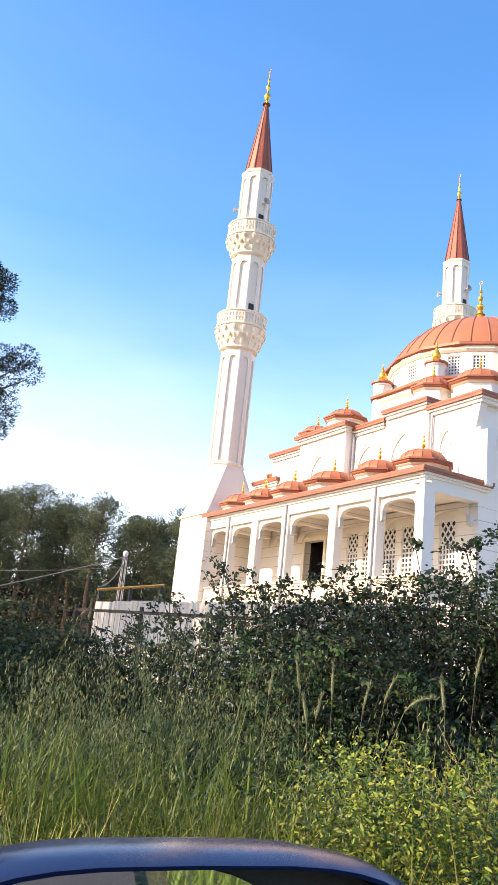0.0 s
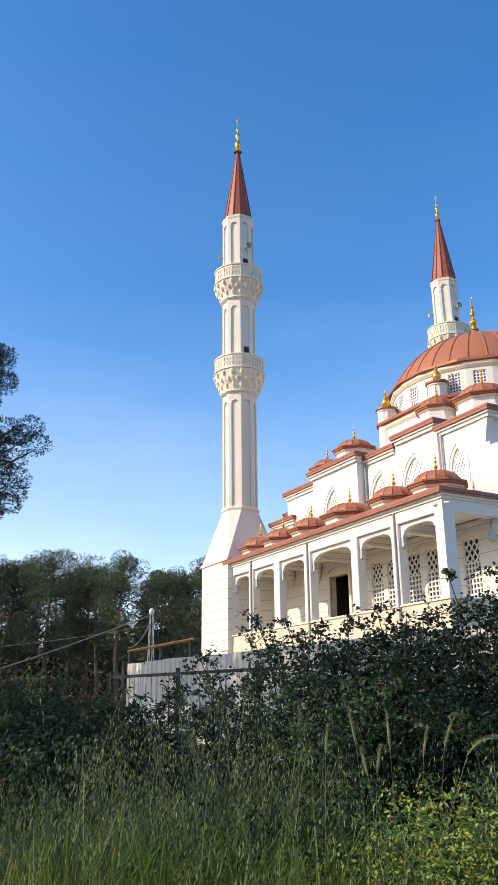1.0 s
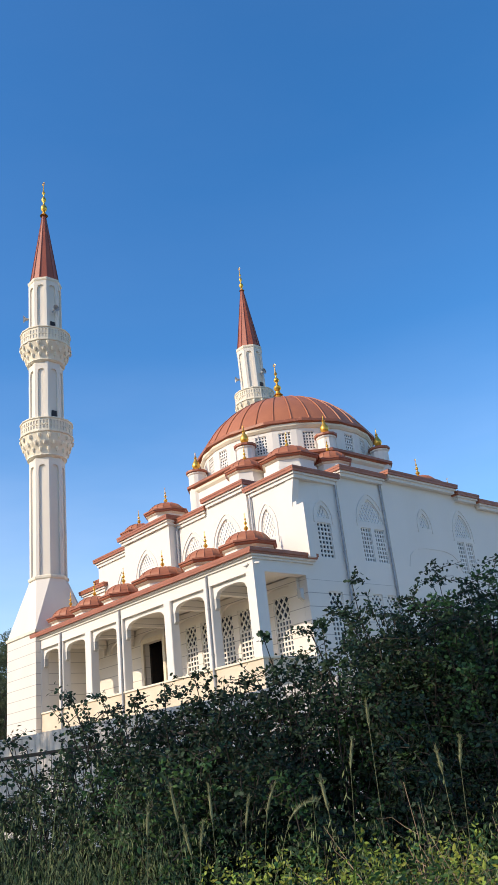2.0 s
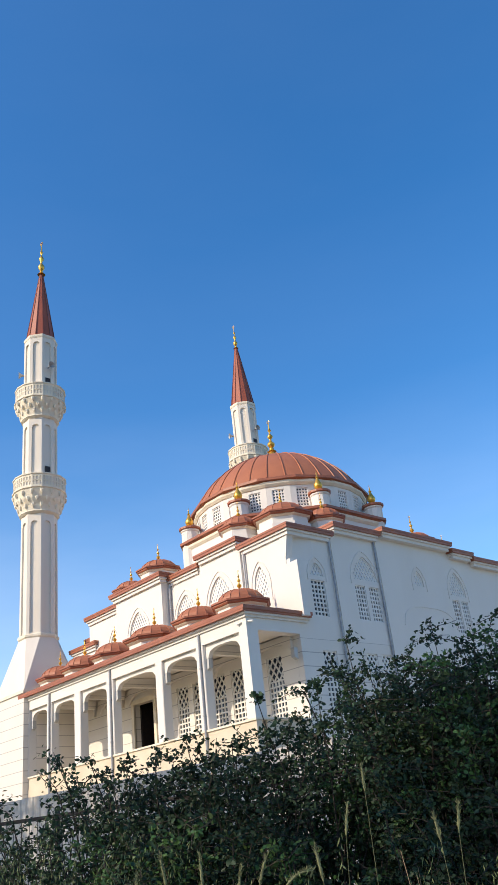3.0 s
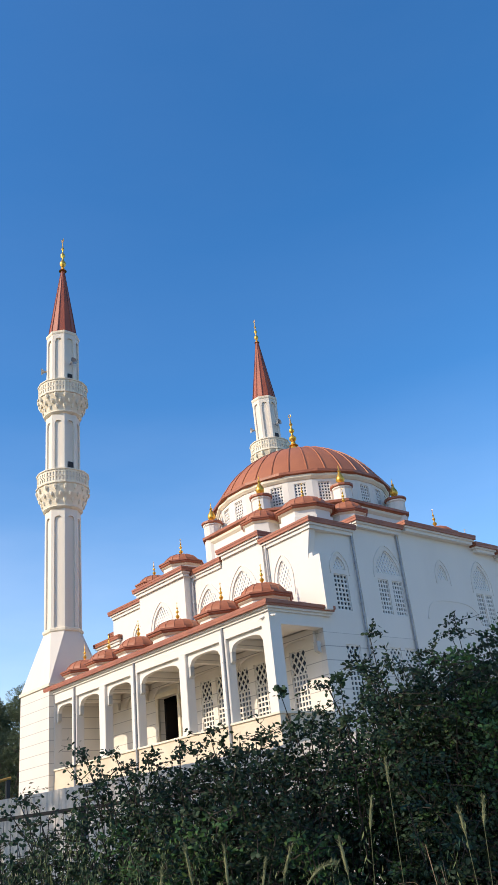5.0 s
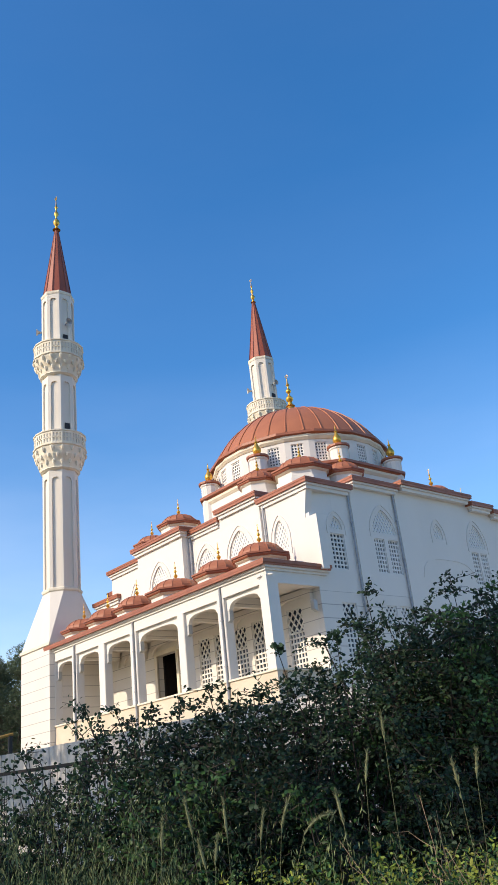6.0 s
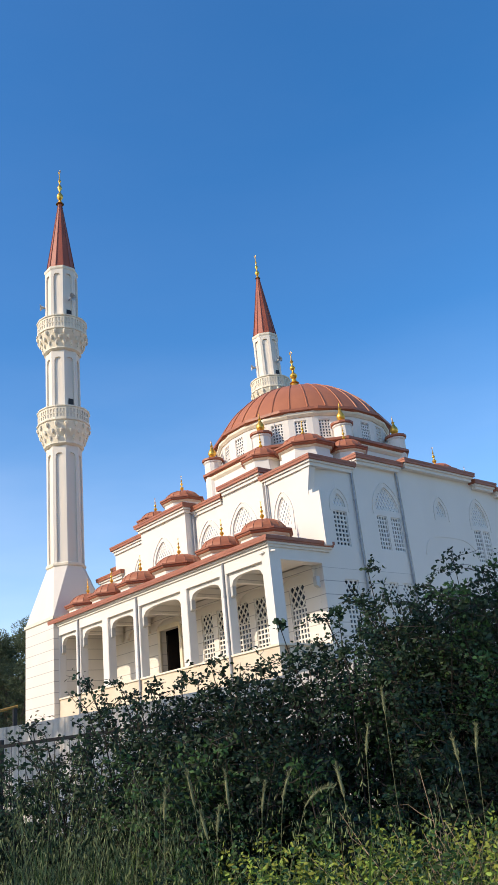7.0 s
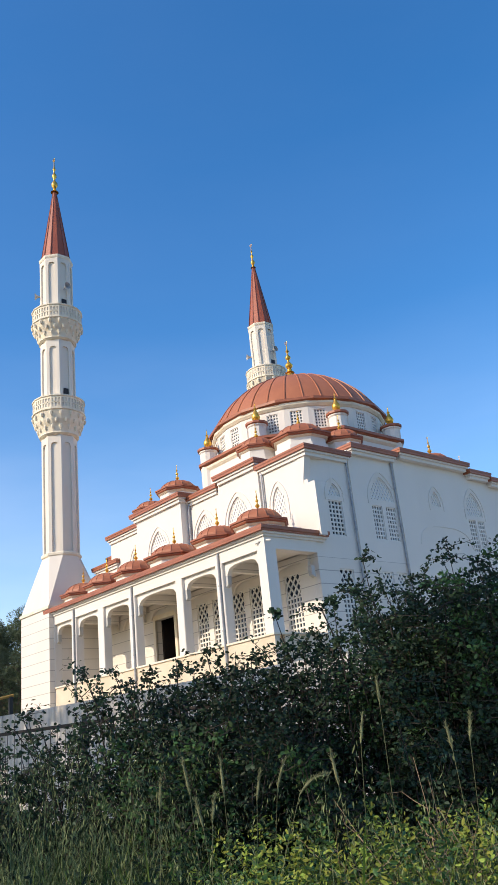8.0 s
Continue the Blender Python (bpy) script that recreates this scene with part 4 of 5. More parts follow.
for k, (az, el, d, rad, stems, per, sp) in enumerate((
        (66.0, 3.6, 9.3, 0.7, 8, 8, 0.8), (64.0, 4.9, 9.1, 0.7, 9, 8, 0.8), (61.5, 5.7, 8.8, 0.8, 11, 9, 0.85), (58.5, 6.6, 8.6, 0.85, 14, 10, 0.9), (56.0, 6.7, 8.3, 0.9, 24, 13, 1),
        (53.2, 7.3, 8.1, 0.95, 30, 15, 1), (50.6, 7.3, 8.0, 0.95, 30, 15, 0.9), (47.6, 6.3, 8.0, 0.95, 24, 14, 0.85), (44.6, 6.2, 8.2, 1.0, 24, 13, 1),
        (41.5, 7.4, 8.3, 1.05, 32, 15, 1), (38.6, 10.4, 8.5, 1.2, 44, 18, 1), (35.4, 12.3, 8.7, 1.25, 50, 18, 1), (33.4, 11.4, 8.4, 1.2, 44, 18, 1), (37.2, 10.4, 8.3, 1.1, 40, 18, 1), (31.8, 11.6, 8.8, 1.3, 48, 18, 1), (28.0, 11.6, 8.9, 1.3, 40, 16, 1), (24.0, 10.5, 9.0, 1.3, 34, 14, 1),
        (54.2, 2.4, 7.1, 0.8, 16, 12, 1), (51.5, 1.5, 6.9, 0.8, 14, 12, 1), (46.0, 1.5, 6.9, 0.8, 12, 11, 0.8), (40.5, 2.5, 7.0, 0.9, 18, 12, 1), (35.0, 3.5, 7.2, 1.0, 24, 12, 1), (30.0, 3.5, 7.2, 1.0, 20, 12, 1), (57.0, 0.6, 7.2, 0.8, 10, 10, 0.8), (63.2, 2.2, 8.0, 0.75, 10, 10, 0.8), (60.2, 2.8, 7.8, 0.8, 11, 11, 0.8), (66.0, 0.8, 7.9, 0.6, 8, 10, 0.8))):
    x, y = polar(az, d)
    shrub(x, y, 1.6 + d * math.tan(radians(el)), rad, stems, per, 20 + k, M_LEAF4 if k in (9, 12, 17, 19) else M_LEAF, 0.047, DARK, "brambles along the fence", "bramble", sparse=sp)
for k, (az, el, d, rad, stems, per) in enumerate(((69.5, 0.4, 10.0, 0.9, 16, 8), (72.0, 1.4, 10.5, 1.1, 24, 10), (74.8, 2.5, 11, 1.2, 30, 11), (78.0, 2.8, 11.2, 1.3, 30, 11), (81.5, 3.2, 11.4, 1.3, 28, 10), (85.5, 3.4, 11.4, 1.3, 24, 10), (70.8, -0.8, 8.4, 0.8, 14, 8), (75.5, -0.2, 8.4, 0.9, 18, 9), (80, 0.5, 8.6, 1.0, 18, 9))):
    x, y = polar(az, d)
    shrub(x, y, 1.6 + d * math.tan(radians(el)), rad, stems, per, 60 + k, M_LEAF3, 0.060, GREY, "grey-green shrubs on the verge")
# one thin sapling that stands clear of the brambles
x, y = polar(44.0, 7.8)
shrub(x, y, 3.55, 0.15, 4, 11, 91, M_LEAF, 0.052, "thin upright sapling rising above the brambles", "", "sapling", low=0.62)


def blades(name, roots, length, width, lean, material, seed, parent=None, label="", segs=4, category="grass"):
    """Bent grass blades, each a tapering ribbon."""
    rng = np.random.default_rng(seed)
    n = len(roots)
    a = rng.uniform(0, 2 * math.pi, n)
    out = np.stack([np.cos(a), np.sin(a), np.zeros(n)], 1)
    side = np.stack([-np.sin(a + rng.normal(size=n) * 0.6), np.cos(a), np.zeros(n)], 1)
    patch = np.sin(roots[:, 0] * 2.3 + 1.7 * np.sin(roots[:, 1] * 1.9)) + np.sin(roots[:, 1] * 3.1 + 1.3 * np.sin(roots[:, 0] * 2.7))
    ln = length * rng.uniform(0.55, 1.2, n) * (1 + 0.17 * patch)
    bend = lean * rng.uniform(0.2, 1.6, n)
    v = np.empty((n, 2 * segs + 1, 3))
    for i in range(segs + 1):
        s = i / segs
        c = roots + out * (ln * bend * s * s * 0.62)[:, None] + np.array([0, 0, 1.0]) * (ln * (s - 0.32 * bend * s ** 3))[:, None]
        w = (width * (1 - s ** 1.8) * 0.5)
        if i < segs:
            v[:, 2 * i], v[:, 2 * i + 1] = c - side * w, c + side * w
        else:
            v[:, 2 * segs] = c
    m = 2 * segs + 1
    tri = []
    for i in range(segs - 1):
        tri += [(2 * i, 2 * i + 1, 2 * i + 3), (2 * i, 2 * i + 3, 2 * i + 2)]
    tri.append((2 * segs - 2, 2 * segs - 1, 2 * segs))
    f = (np.arange(n)[:, None, None] * m + np.array(tri)[None]).reshape(-1, 3)
    me = bpy.data.meshes.new(name)
    me.vertices.add(n * m)
    me.vertices.foreach_set("co", v.reshape(-1))
    me.loops.add(len(f) * 3)
    me.loops.foreach_set("vertex_index", f.reshape(-1).astype(np.int32))
    me.polygons.add(len(f))
    me.polygons.foreach_set("loop_start", np.arange(len(f), dtype=np.int32) * 3)
    me.update(calc_edges=True)
    me.materials.append(material)
    ob = new(name, me)
    ob.parent = parent
    if not parent:
        tagged(ob, label, category, kind="stuff")
    return ob, v[:, 2 * segs], (v[:, 2 * segs - 2] + v[:, 2 * segs - 1]) / 2


THIN = (30, 50, 3.4, 5.6)                # the weeds crowd the grass out here


def scatter(n, az0, az1, d0, d1, seed, clump=0.35):
    """Roots on the verge, in uneven clumps, none on the road."""
    rng = np.random.default_rng(seed)
    c = 60
    ca, cd = rng.uniform(az0, az1, c), rng.uniform(d0, d1, c)
    k = rng.integers(0, c, n)
    pick = rng.random(n) < clump
    az = np.where(pick, ca[k] + rng.normal(size=n) * 1.1, rng.uniform(az0, az1, n))
    d = np.where(pick, cd[k] + rng.normal(size=n) * 0.17, np.sqrt(rng.uniform(d0 ** 2, d1 ** 2, n)))
    p = np.stack([EYE[0] - d * np.sin(np.radians(az)), EYE[1] + d * np.cos(np.radians(az)), np.zeros(n)], 1)
    keep = (p[:, 1] > -21.6) & ~((az > THIN[0]) & (az < THIN[1]) & (d > THIN[2]) & (d < THIN[3]) & (rng.random(n) < 0.55) & (n > 2000))
    return p[keep]


blades("grass", scatter(17000, 26, 88, 3.3, 7.2, 1, 0.72), 0.84, 0.012, 1.25, M_GRASS, 2, label="tall green meadow grass on the verge", segs=5)
# this stand and the bramble-foot one below carry shade in their colour
blades("grass", scatter(15000, 58, 92, 5.0, 12.0, 3, 0.75), 1.15, 0.013, 1.1, M_GRASS_SHADE, 4, label="tall grey-green grass, coloured darker for the shade", segs=5)
blades("grass", scatter(1500, 28, 88, 2.4, 6.5, 5), 1.02, 0.008, 0.9, M_STRAW, 6, label="dry straw-coloured grass stalks")
blades("grass", scatter(9000, 28, 60, 4.2, 7.5, 7, 0.7), 0.90, 0.011, 1.1, M_GRASS_SHADE, 8, label="long grass under the brambles, coloured darker for the shade", segs=5)
blades("grass", scatter(24000, 46, 90, 2.6, 4.9, 15, 0.6), 0.80, 0.010, 1.3, M_YELLOWGRASS, 16, label="short yellowing grass at the road's edge")
blades("grass_tufts", scatter(5200, 40, 88, 4.0, 6.8, 25, 0.96), 1.05, 0.020, 1.7, M_GRASS, 26, label="broad-bladed arching grass tufts", segs=6)
blades("grass_tufts", scatter(1700, 55, 71, 4.3, 5.4, 45, 0.97), 1.12, 0.014, 1.15, M_GRASS, 46, label="bright green grass tufts standing in the sun", segs=6)
rng = np.random.default_rng(31)
more = np.stack([rng.uniform(23.5, 36, 14000), rng.uniform(-21.6, -13, 14000), np.zeros(14000)], 1)
blades("grass", more, 0.7, 0.012, 1.2, M_GRASS, 32, label="meadow grass farther along the verge")
# nodding oat-like seed heads
rng = np.random.default_rng(11)
for n, az0, az1, d0, d1, h, material, sd in ((420, 28, 90, 2.8, 5.5, 1.10, M_OAT, 9), (620, 56, 74, 4.8, 7.0, 1.62, M_OAT, 19), (240, 72, 90, 5.0, 8.0, 1.45, M_OAT, 39), (150, 28, 52, 4.0, 6.0, 1.35, M_OAT, 29)):
    _, tips, necks = blades("grass_stalk_stand", scatter(n, az0, az1, d0, d1, sd, 0.8), h, 0.0045, 1.0, material, sd + 1, label="thin flowering grass stalks")
    seeds = np.concatenate([tips + (necks - tips) * (k / 15) ** 0.9 + rng.normal(size=tips.shape) * (0.028, 0.028, 0.012) - (0, 0, 0.01 + 0.02 * (k % 3)) for k in range(16)])
    tagged(leaves("seed_heads", seeds, 0.040, 0.0075, material, up=np.array((0, 0, -1.0)), rng=rng), "pale drooping grass seed heads", "grass", kind="stuff")


def herb_patch(name, n, az0, az1, d0, d1, h, seed, material, label, leaf_len=0.06):
    rng = np.random.default_rng(seed)
    roots = scatter(n, az0, az1, d0, d1, seed, 0.5)
    spots = []
    for r in roots:
        hh = h * rng.uniform(0.5, 1.1)
        lean = rng.normal(size=2) * 0.18
        s = np.repeat(np.linspace(0.28, 1.0, 15), 4)          # whorls of four up the stem, smaller spread towards the tip
        a = np.tile(np.arange(4) * 1.57, 15) + np.repeat(rng.uniform(0, 3, 15), 4)
        w = 0.075 * (1.25 - s) * rng.uniform(0.5, 1.3, 60)
        spots.append(np.stack([r[0] + lean[0] * s * hh + w * np.cos(a), r[1] + lean[1] * s * hh + w * np.sin(a), hh * s + rng.normal(size=60) * 0.012], 1))
    return tagged(leaves(name, np.concatenate(spots), leaf_len, leaf_len * 0.46, material, rng=rng, droop=-0.2, oval=True), label, "weeds", kind="stuff")


herb_patch("weeds", 380, 26, 52, 3.8, 5.8, 1.12, 52, M_LEAF4, "dark green leafy weeds on the verge", 0.036)
herb_patch("weeds", 620, 26, 52, 3.8, 5.8, 1.08, 12, M_LEAF2, "yellow-green leafy weeds on the verge", 0.034)
herb_patch("weeds", 260, 58, 86, 2.4, 4.6, 0.62, 13, M_LEAF2, "low yellow-green leafy weeds at the road's edge", 0.036)
herb_patch("weeds", 300, 36, 66, 5.2, 7.4, 0.95, 14, M_LEAF, "dark weeds at the foot of the brambles", 0.045)


def reed(az, el, d, head, lean, seed):
    """A tall grass stalk with one long furry head."""
    x, y = polar(az, d)
    z = 1.62 + d * math.tan(radians(el))
    t = thing("tall_grass_stalk", pose(x, y, 0), "tall pale grass stalk with a long furry head", "grass", "tall grass stalks")
    lx, ly = lean * math.cos(radians(az)), lean * math.sin(radians(az))
    pts = [(-lx * 1.0 * (1 - s) ** 1, -ly * 1.0 * (1 - s), z * s - 0.4 * abs(lean) * max(0, s - 0.75) ** 2) for s in [i / 8 for i in range(9)]]
    off = Vector((-pts[0][0], -pts[0][1], 0))
    t.location = Vector((x, y, 0)) - off
    pts = [Vector(p) + off for p in pts]
    bm = bmesh.new()
    tube(bm, pts, 0.0022, 0.0015, 4)
    part("stalk", bm, M_REED, t)
    end, way = pts[-1], (pts[-1] - pts[-2]).normalized() + Vector((lx, ly, 0)) * 0.8
    way.normalize()
    bm = bmesh.new()
    n = 7
    spine = [end + way * head * i / n - Vector((0, 0, abs(lean) * 0.25 * (i / n) ** 2)) for i in range(n + 1)]
    rr = (0.003, 0.006, 0.0075, 0.0075, 0.007, 0.006, 0.004, 0.0015)
    for i in range(n):
        tube(bm, [spine[i], spine[i + 1]], rr[i], rr[i + 1], 6)
    hd = part("seed_head", bm, M_REED, t, "furry pale seed head")
    rng = np.random.default_rng(seed)
    k = rng.uniform(0, n, 160)
    i0 = k.astype(int).clip(0, n - 1)
    sp = np.array([list(p) for p in spine])
    q = sp[i0] + (sp[i0 + 1] - sp[i0]) * (k - i0)[:, None]
    tagged(leaves("bristles", q, 0.03, 0.003, M_REED, t, up=np.array(way), rng=rng), kind="stuff")


for k, a in enumerate(((53.8, -4.6, 4.6, 0.16, -0.12), (53.2, -4.4, 4.6, 0.15, 0.10), (54.5, -2.6, 4.8, 0.20, -0.10), (52.3, -3.0, 4.9, 0.20, -0.02), (47.4, -3.2, 4.6, 0.26, 0.50), (50.2, -3.4, 4.9, 0.18, 0.12), (48.8, -2.8, 4.8, 0.2, 0.20),
                       (43.0, -0.6, 4.9, 0.18, 0.12), (41.4, 1.8, 5.0, 0.14, 0.02), (37.2, -1.6, 4.6, 0.14, -0.06), (36.0, -1.2, 4.7, 0.16, 0.10), (44.8, -3.0, 4.4, 0.18, -0.08), (56.5, -3.2, 4.7, 0.15, 0.06))):
    reed(*a, 100 + k)


# ---- pines ----
def pine(x, y, height, crown_from, radius, clumps, cards, card, seed, label, group, material, lean=0.0, aspect=0.34, tuft=0.27):
    rng = np.random.default_rng(seed)
    t = thing("pine_tree", pose(x, y, 0), label, "tree", group)
    bm = bmesh.new()
    trunk = curve_pts((0, 0, 0), (lean, 0.02, 1), height * 0.93, 9, 0.035, rng)
    tube(bm, trunk, height * 0.017 + 0.05, 0.04, 8)
    spots, ways = [], []
    tr = np.array(trunk)
    for c in range(clumps):
        s = 1 - 0.022 * c if c < 5 else crown_from + (1 - crown_from) * rng.random() ** 0.8
        f = s * 9
        i0 = min(8, int(f))
        base = tr[i0] + (tr[i0 + 1] - tr[i0]) * (f - i0)
        u = (s - crown_from) / (1 - crown_from)
        reach = radius * (0.35 + 0.75 * math.sin(math.pi * min(1, 0.18 + 0.80 * u)) ** 0.9) * rng.uniform(0.45, 1.05)
        a = rng.uniform(0, 2 * math.pi)
        limb = curve_pts(base, (math.cos(a), math.sin(a), 0.25), reach, 4, 0.13, rng, 0.06)
        tube(bm, limb, height * 0.0042 + 0.01, 0.012, 4)
        for q, w in ((limb[-1], 1.0), (limb[-3] + rng.normal(size=3) * radius * 0.12, 0.8)):
            n = int(cards * w)                  # a rounded puff of needles, thickest at its skin
            off = rng.normal(size=(n, 3))
            off /= np.linalg.norm(off, axis=1, keepdims=True)
            way = off * 0.45 + (0, 0, 0.22)
            off = off * (0.55 + 0.45 * rng.random((n, 1)) ** 0.5) * radius * tuft * w * rng.uniform(0.75, 1.2)
            off[:, 2] = off[:, 2] * 0.72 + 0.05 * radius
            spots.append(q + off)
            ways.append(way)
    part("trunk", bm, M_BARK, t, "brown pine trunk and limbs")
    p = np.concatenate(spots)
    tagged(leaves("needles", p, card, card * aspect, material, t, up=np.concatenate(ways), rng=rng), kind="stuff")
    return t


WOOD = "dark green pine at the edge of the wood"
rng = np.random.default_rng(77)
for k in range(22):
    az = 59.0 + 1.42 * k + rng.uniform(-0.5, 0.5)
    d = (74 if k % 2 else 66) + rng.uniform(-4, 4)
    x, y = polar(az, d)
    h = 1.6 + d * math.tan(radians(9.9 + rng.uniform(-0.9, 0.75)))
    pine(x, y, h, 0.36, 2.7 + rng.uniform(-0.4, 0.5), 28, 330, 0.17, 200 + k, WOOD, "pines of the wood", M_NEEDLE, aspect=0.30, tuft=0.32)
for k in range(14):
    az = 60.0 + 2.2 * k + rng.uniform(-0.5, 0.5)
    d = 84 + rng.uniform(-3, 3)
    x, y = polar(az, d)
    pine(x, y, 1.6 + d * math.tan(radians(9.2 + rng.uniform(-0.8, 0.5))), 0.3, 3.6, 34, 90, 0.36, 240 + k, WOOD, "pines of the wood", M_NEEDLE)
x, y = polar(82.3, 24.0)
pine(x, y, 13.2, 0.47, 2.7, 150, 430, 0.105, 300, "tall pine standing apart beside the road", "", M_NEEDLE2, aspect=0.30, tuft=0.15)
# tall pines across the road, whose high crowns shade the verge
for k, (x, y, h, low) in enumerate(((28.5, -32.5, 19.5, 0.58), (24.0, -33.5, 21, 0.57), (20.0, -32.2, 20, 0.58), (16.2, -33.4, 21, 0.54), (12.4, -32.4, 20, 0.32), (8.4, -33.2, 21, 0.30), (4.4, -32.6, 20, 0.32), (0.0, -33.0, 21, 0.34), (-5, -32.5, 20, 0.4))):
    pine(x, y, h, low, 3.0, 60, 110, 0.34, 320 + k, "tall pine across the road", "pines across the road", M_NEEDLE2)

# undergrowth at the foot of the wood
rng = np.random.default_rng(5)
az, d = rng.uniform(60, 92, 60000), rng.uniform(46, 92, 60000)
hh = 5.2 * rng.random(60000) ** 1.2 * (0.55 + 0.45 * np.sin(az * 3.1 + d))
p = np.stack([EYE[0] - d * np.sin(np.radians(az)), EYE[1] + d * np.cos(np.radians(az)), np.abs(hh)], 1)
tagged(leaves("undergrowth", p, 0.24, 0.09, M_BRUSH, rng=rng), "brownish undergrowth along the wood's edge", "undergrowth", kind="stuff")

# the wood behind, a closed mass
rng = np.random.default_rng(6)
n = 70000
az, d = rng.uniform(52, 98, n), rng.uniform(96, 124, n)
top = 11.0 + 2.0 * np.sin(az * 2.3) + 1.5 * np.sin(az * 5.1 + 1)
p = np.stack([EYE[0] - d * np.sin(np.radians(az)), EYE[1] + d * np.cos(np.radians(az)), top * rng.random(n) ** 0.8], 1)
tagged(leaves("far_wood", p, 0.9, 0.42, M_NEEDLE2, rng=rng), "dark depth of the pine wood", "wood", kind="stuff")
# two feathery young conifers by the fence
for k, (az, el, d) in enumerate(((66.4, 2.0, 9.6), (67.9, 0.8, 9.4))):
    x, y = polar(az, d)
    shrub(x, y, 1.6 + d * math.tan(radians(el)), 0.34, 9, 26, 400 + k, M_NEEDLE2, 0.07, "slim feathery young conifer by the railing", "young conifers", "young_conifer", low=0.05, broad=0.14)

# a tangle of dead twigs at the foot of the brambles
for k, (az, d, h) in enumerate(((37.4, 4.7, 1.38), (35.0, 4.8, 1.28))):
    x, y = polar(az, d)
    t = thing("dead_shrub", pose(x, y, 0), "bare tangle of dead brown twigs at the foot of the brambles", "shrub", "dead shrubs")
    rng = np.random.default_rng(500 + k)
    bm = bmesh.new()
    for _ in range(70):
        a = rng.uniform(0, 2 * math.pi)
        pts = curve_pts((rng.normal() * 0.12, rng.normal() * 0.12, 0), (0.45 * math.cos(a), 0.45 * math.sin(a), 1), h * rng.uniform(0.6, 1.1), 6, 0.16, rng)
        tube(bm, pts, 0.004, 0.0015, 3)
        for i in (3, 4, 5):
            a = rng.uniform(0, 2 * math.pi)
            tube(bm, curve_pts(pts[i], (math.cos(a), math.sin(a), 0.6), 0.22, 3, 0.2, rng), 0.002, 0.001, 3)
    tagged(part("branchwork", bm, M_DRYTWIG, t), kind="stuff")


# ---- fence, hoarding, pole ----
def fence():
    t = thing("fence", Matrix(), "dark steel railing with posts, overgrown by brambles", "fence")
    a, b = Vector((12.9, -18.4, 0)), Vector((24.5, -14.7, 0))
    way = (b - a).normalized()
    n = 8
    for i in range(n + 1):
        p = a + (b - a) * i / n
        bm = boxed(-0.022, 0.022, -0.022, 0.022, 0, 2.14)
        ob = part("post", bm, M_RAIL, t)
        ob.matrix_local = Matrix.Translation(p) @ Matrix.Rotation(math.atan2(way.y, way.x), 4, "Z")
    for z, h in ((2.06, 0.020), (1.10, 0.012), (0.35, 0.012)):
        bm = bmesh.new()
        box(bm, 0, (b - a).length, -0.03, 0.03, z - h, z + h)
        ob = part("rail", bm, M_RAIL, t)
        ob.matrix_local = Matrix.Translation(a) @ Matrix.Rotation(math.atan2(way.y, way.x), 4, "Z")
    for i in range(96):
        p = a + (b - a) * (i + 0.5) / 96
        bm = bmesh.new()
        tube(bm, [(p.x, p.y, 0.1), (p.x, p.y, 2.04)], 0.004, 0.004, 4)
        part("bar", bm, M_RAIL, t)
    return t


fence()


def hoarding():
    """Ribbed metal sheets on a timber frame, with a short return at the end."""
    t = thing("site_hoarding", Matrix(), "weathered ribbed metal sheet hoarding in front of the mosque", "hoarding")
    rng = random.Random(8)
    for a, b, n in ((Vector((-0.6, -13.3, 0)), Vector((14.4, -9.9, 0)), 15), (Vector((-0.75, -13.25, 0)), Vector((-3.2, -9.0, 0)), 5)):
        way = (b - a).normalized()
        w = (b - a).length / n
        for i in range(n):
            bm = bmesh.new()
            pts = []
            for k in range(25):
                u = w * 1.02 * k / 24
                pts.append((u, 0.013 if (k // 3) % 2 else -0.013))
            lo = [bm.verts.new((u, v, 0.15)) for u, v in pts]
            hi = [bm.verts.new((u, v, 3.02 + 0.012 * i)) for u, v in pts]
            for k in range(24):
                bm.faces.new((lo[k], lo[k + 1], hi[k + 1], hi[k]))
            bmesh.ops.solidify(bm, geom=bm.faces[:], thickness=0.004)
            ob = part("sheet", bm, M_SHEET, t)
            ob.matrix_local = Matrix.Translation(a + way * (w * i) + Vector((0, 0, rng.uniform(-0.012, 0.012)))) @ Matrix.Rotation(math.atan2(way.y, way.x) + rng.uniform(-0.01, 0.01), 4, "Z") @ Matrix.Rotation(rng.uniform(-0.02, 0.02), 4, "X")
        for i in range(0, n + 1, 2):
            bm = boxed(-0.05, 0.05, 0.06, 0.16, 0, 3.1)
            ob = part("stake", bm, M_BARK, t)
            ob.matrix_local = Matrix.Translation(a + way * min(w * i, (b - a).length)) @ Matrix.Rotation(math.atan2(way.y, way.x), 4, "Z")
    return t


hoarding()

# long ochre tube on trestles behind the hoarding
ax, ay = polar(70.1, 30.0)
bx, by = polar(65.6, 30.5)
beam = thing("steel_tube_rack", Matrix(), "ochre steel tube lying on dark trestles", "rack")
bm = bmesh.new()
tube(bm, [(ax, ay, 3.58), (bx, by, 4.05)], 0.05, 0.05, 8)
part("tube", bm, M_YELLOW, beam, "ochre painted steel tube")
for s in (0.04, 0.5, 0.96):
    px, py, pz = ax + (bx - ax) * s, ay + (by - ay) * s, 3.58 + 0.47 * s
    part("trestle", boxed(px - 0.06, px + 0.06, py - 0.06, py + 0.06, 0, pz - 0.04), M_RAIL, beam)
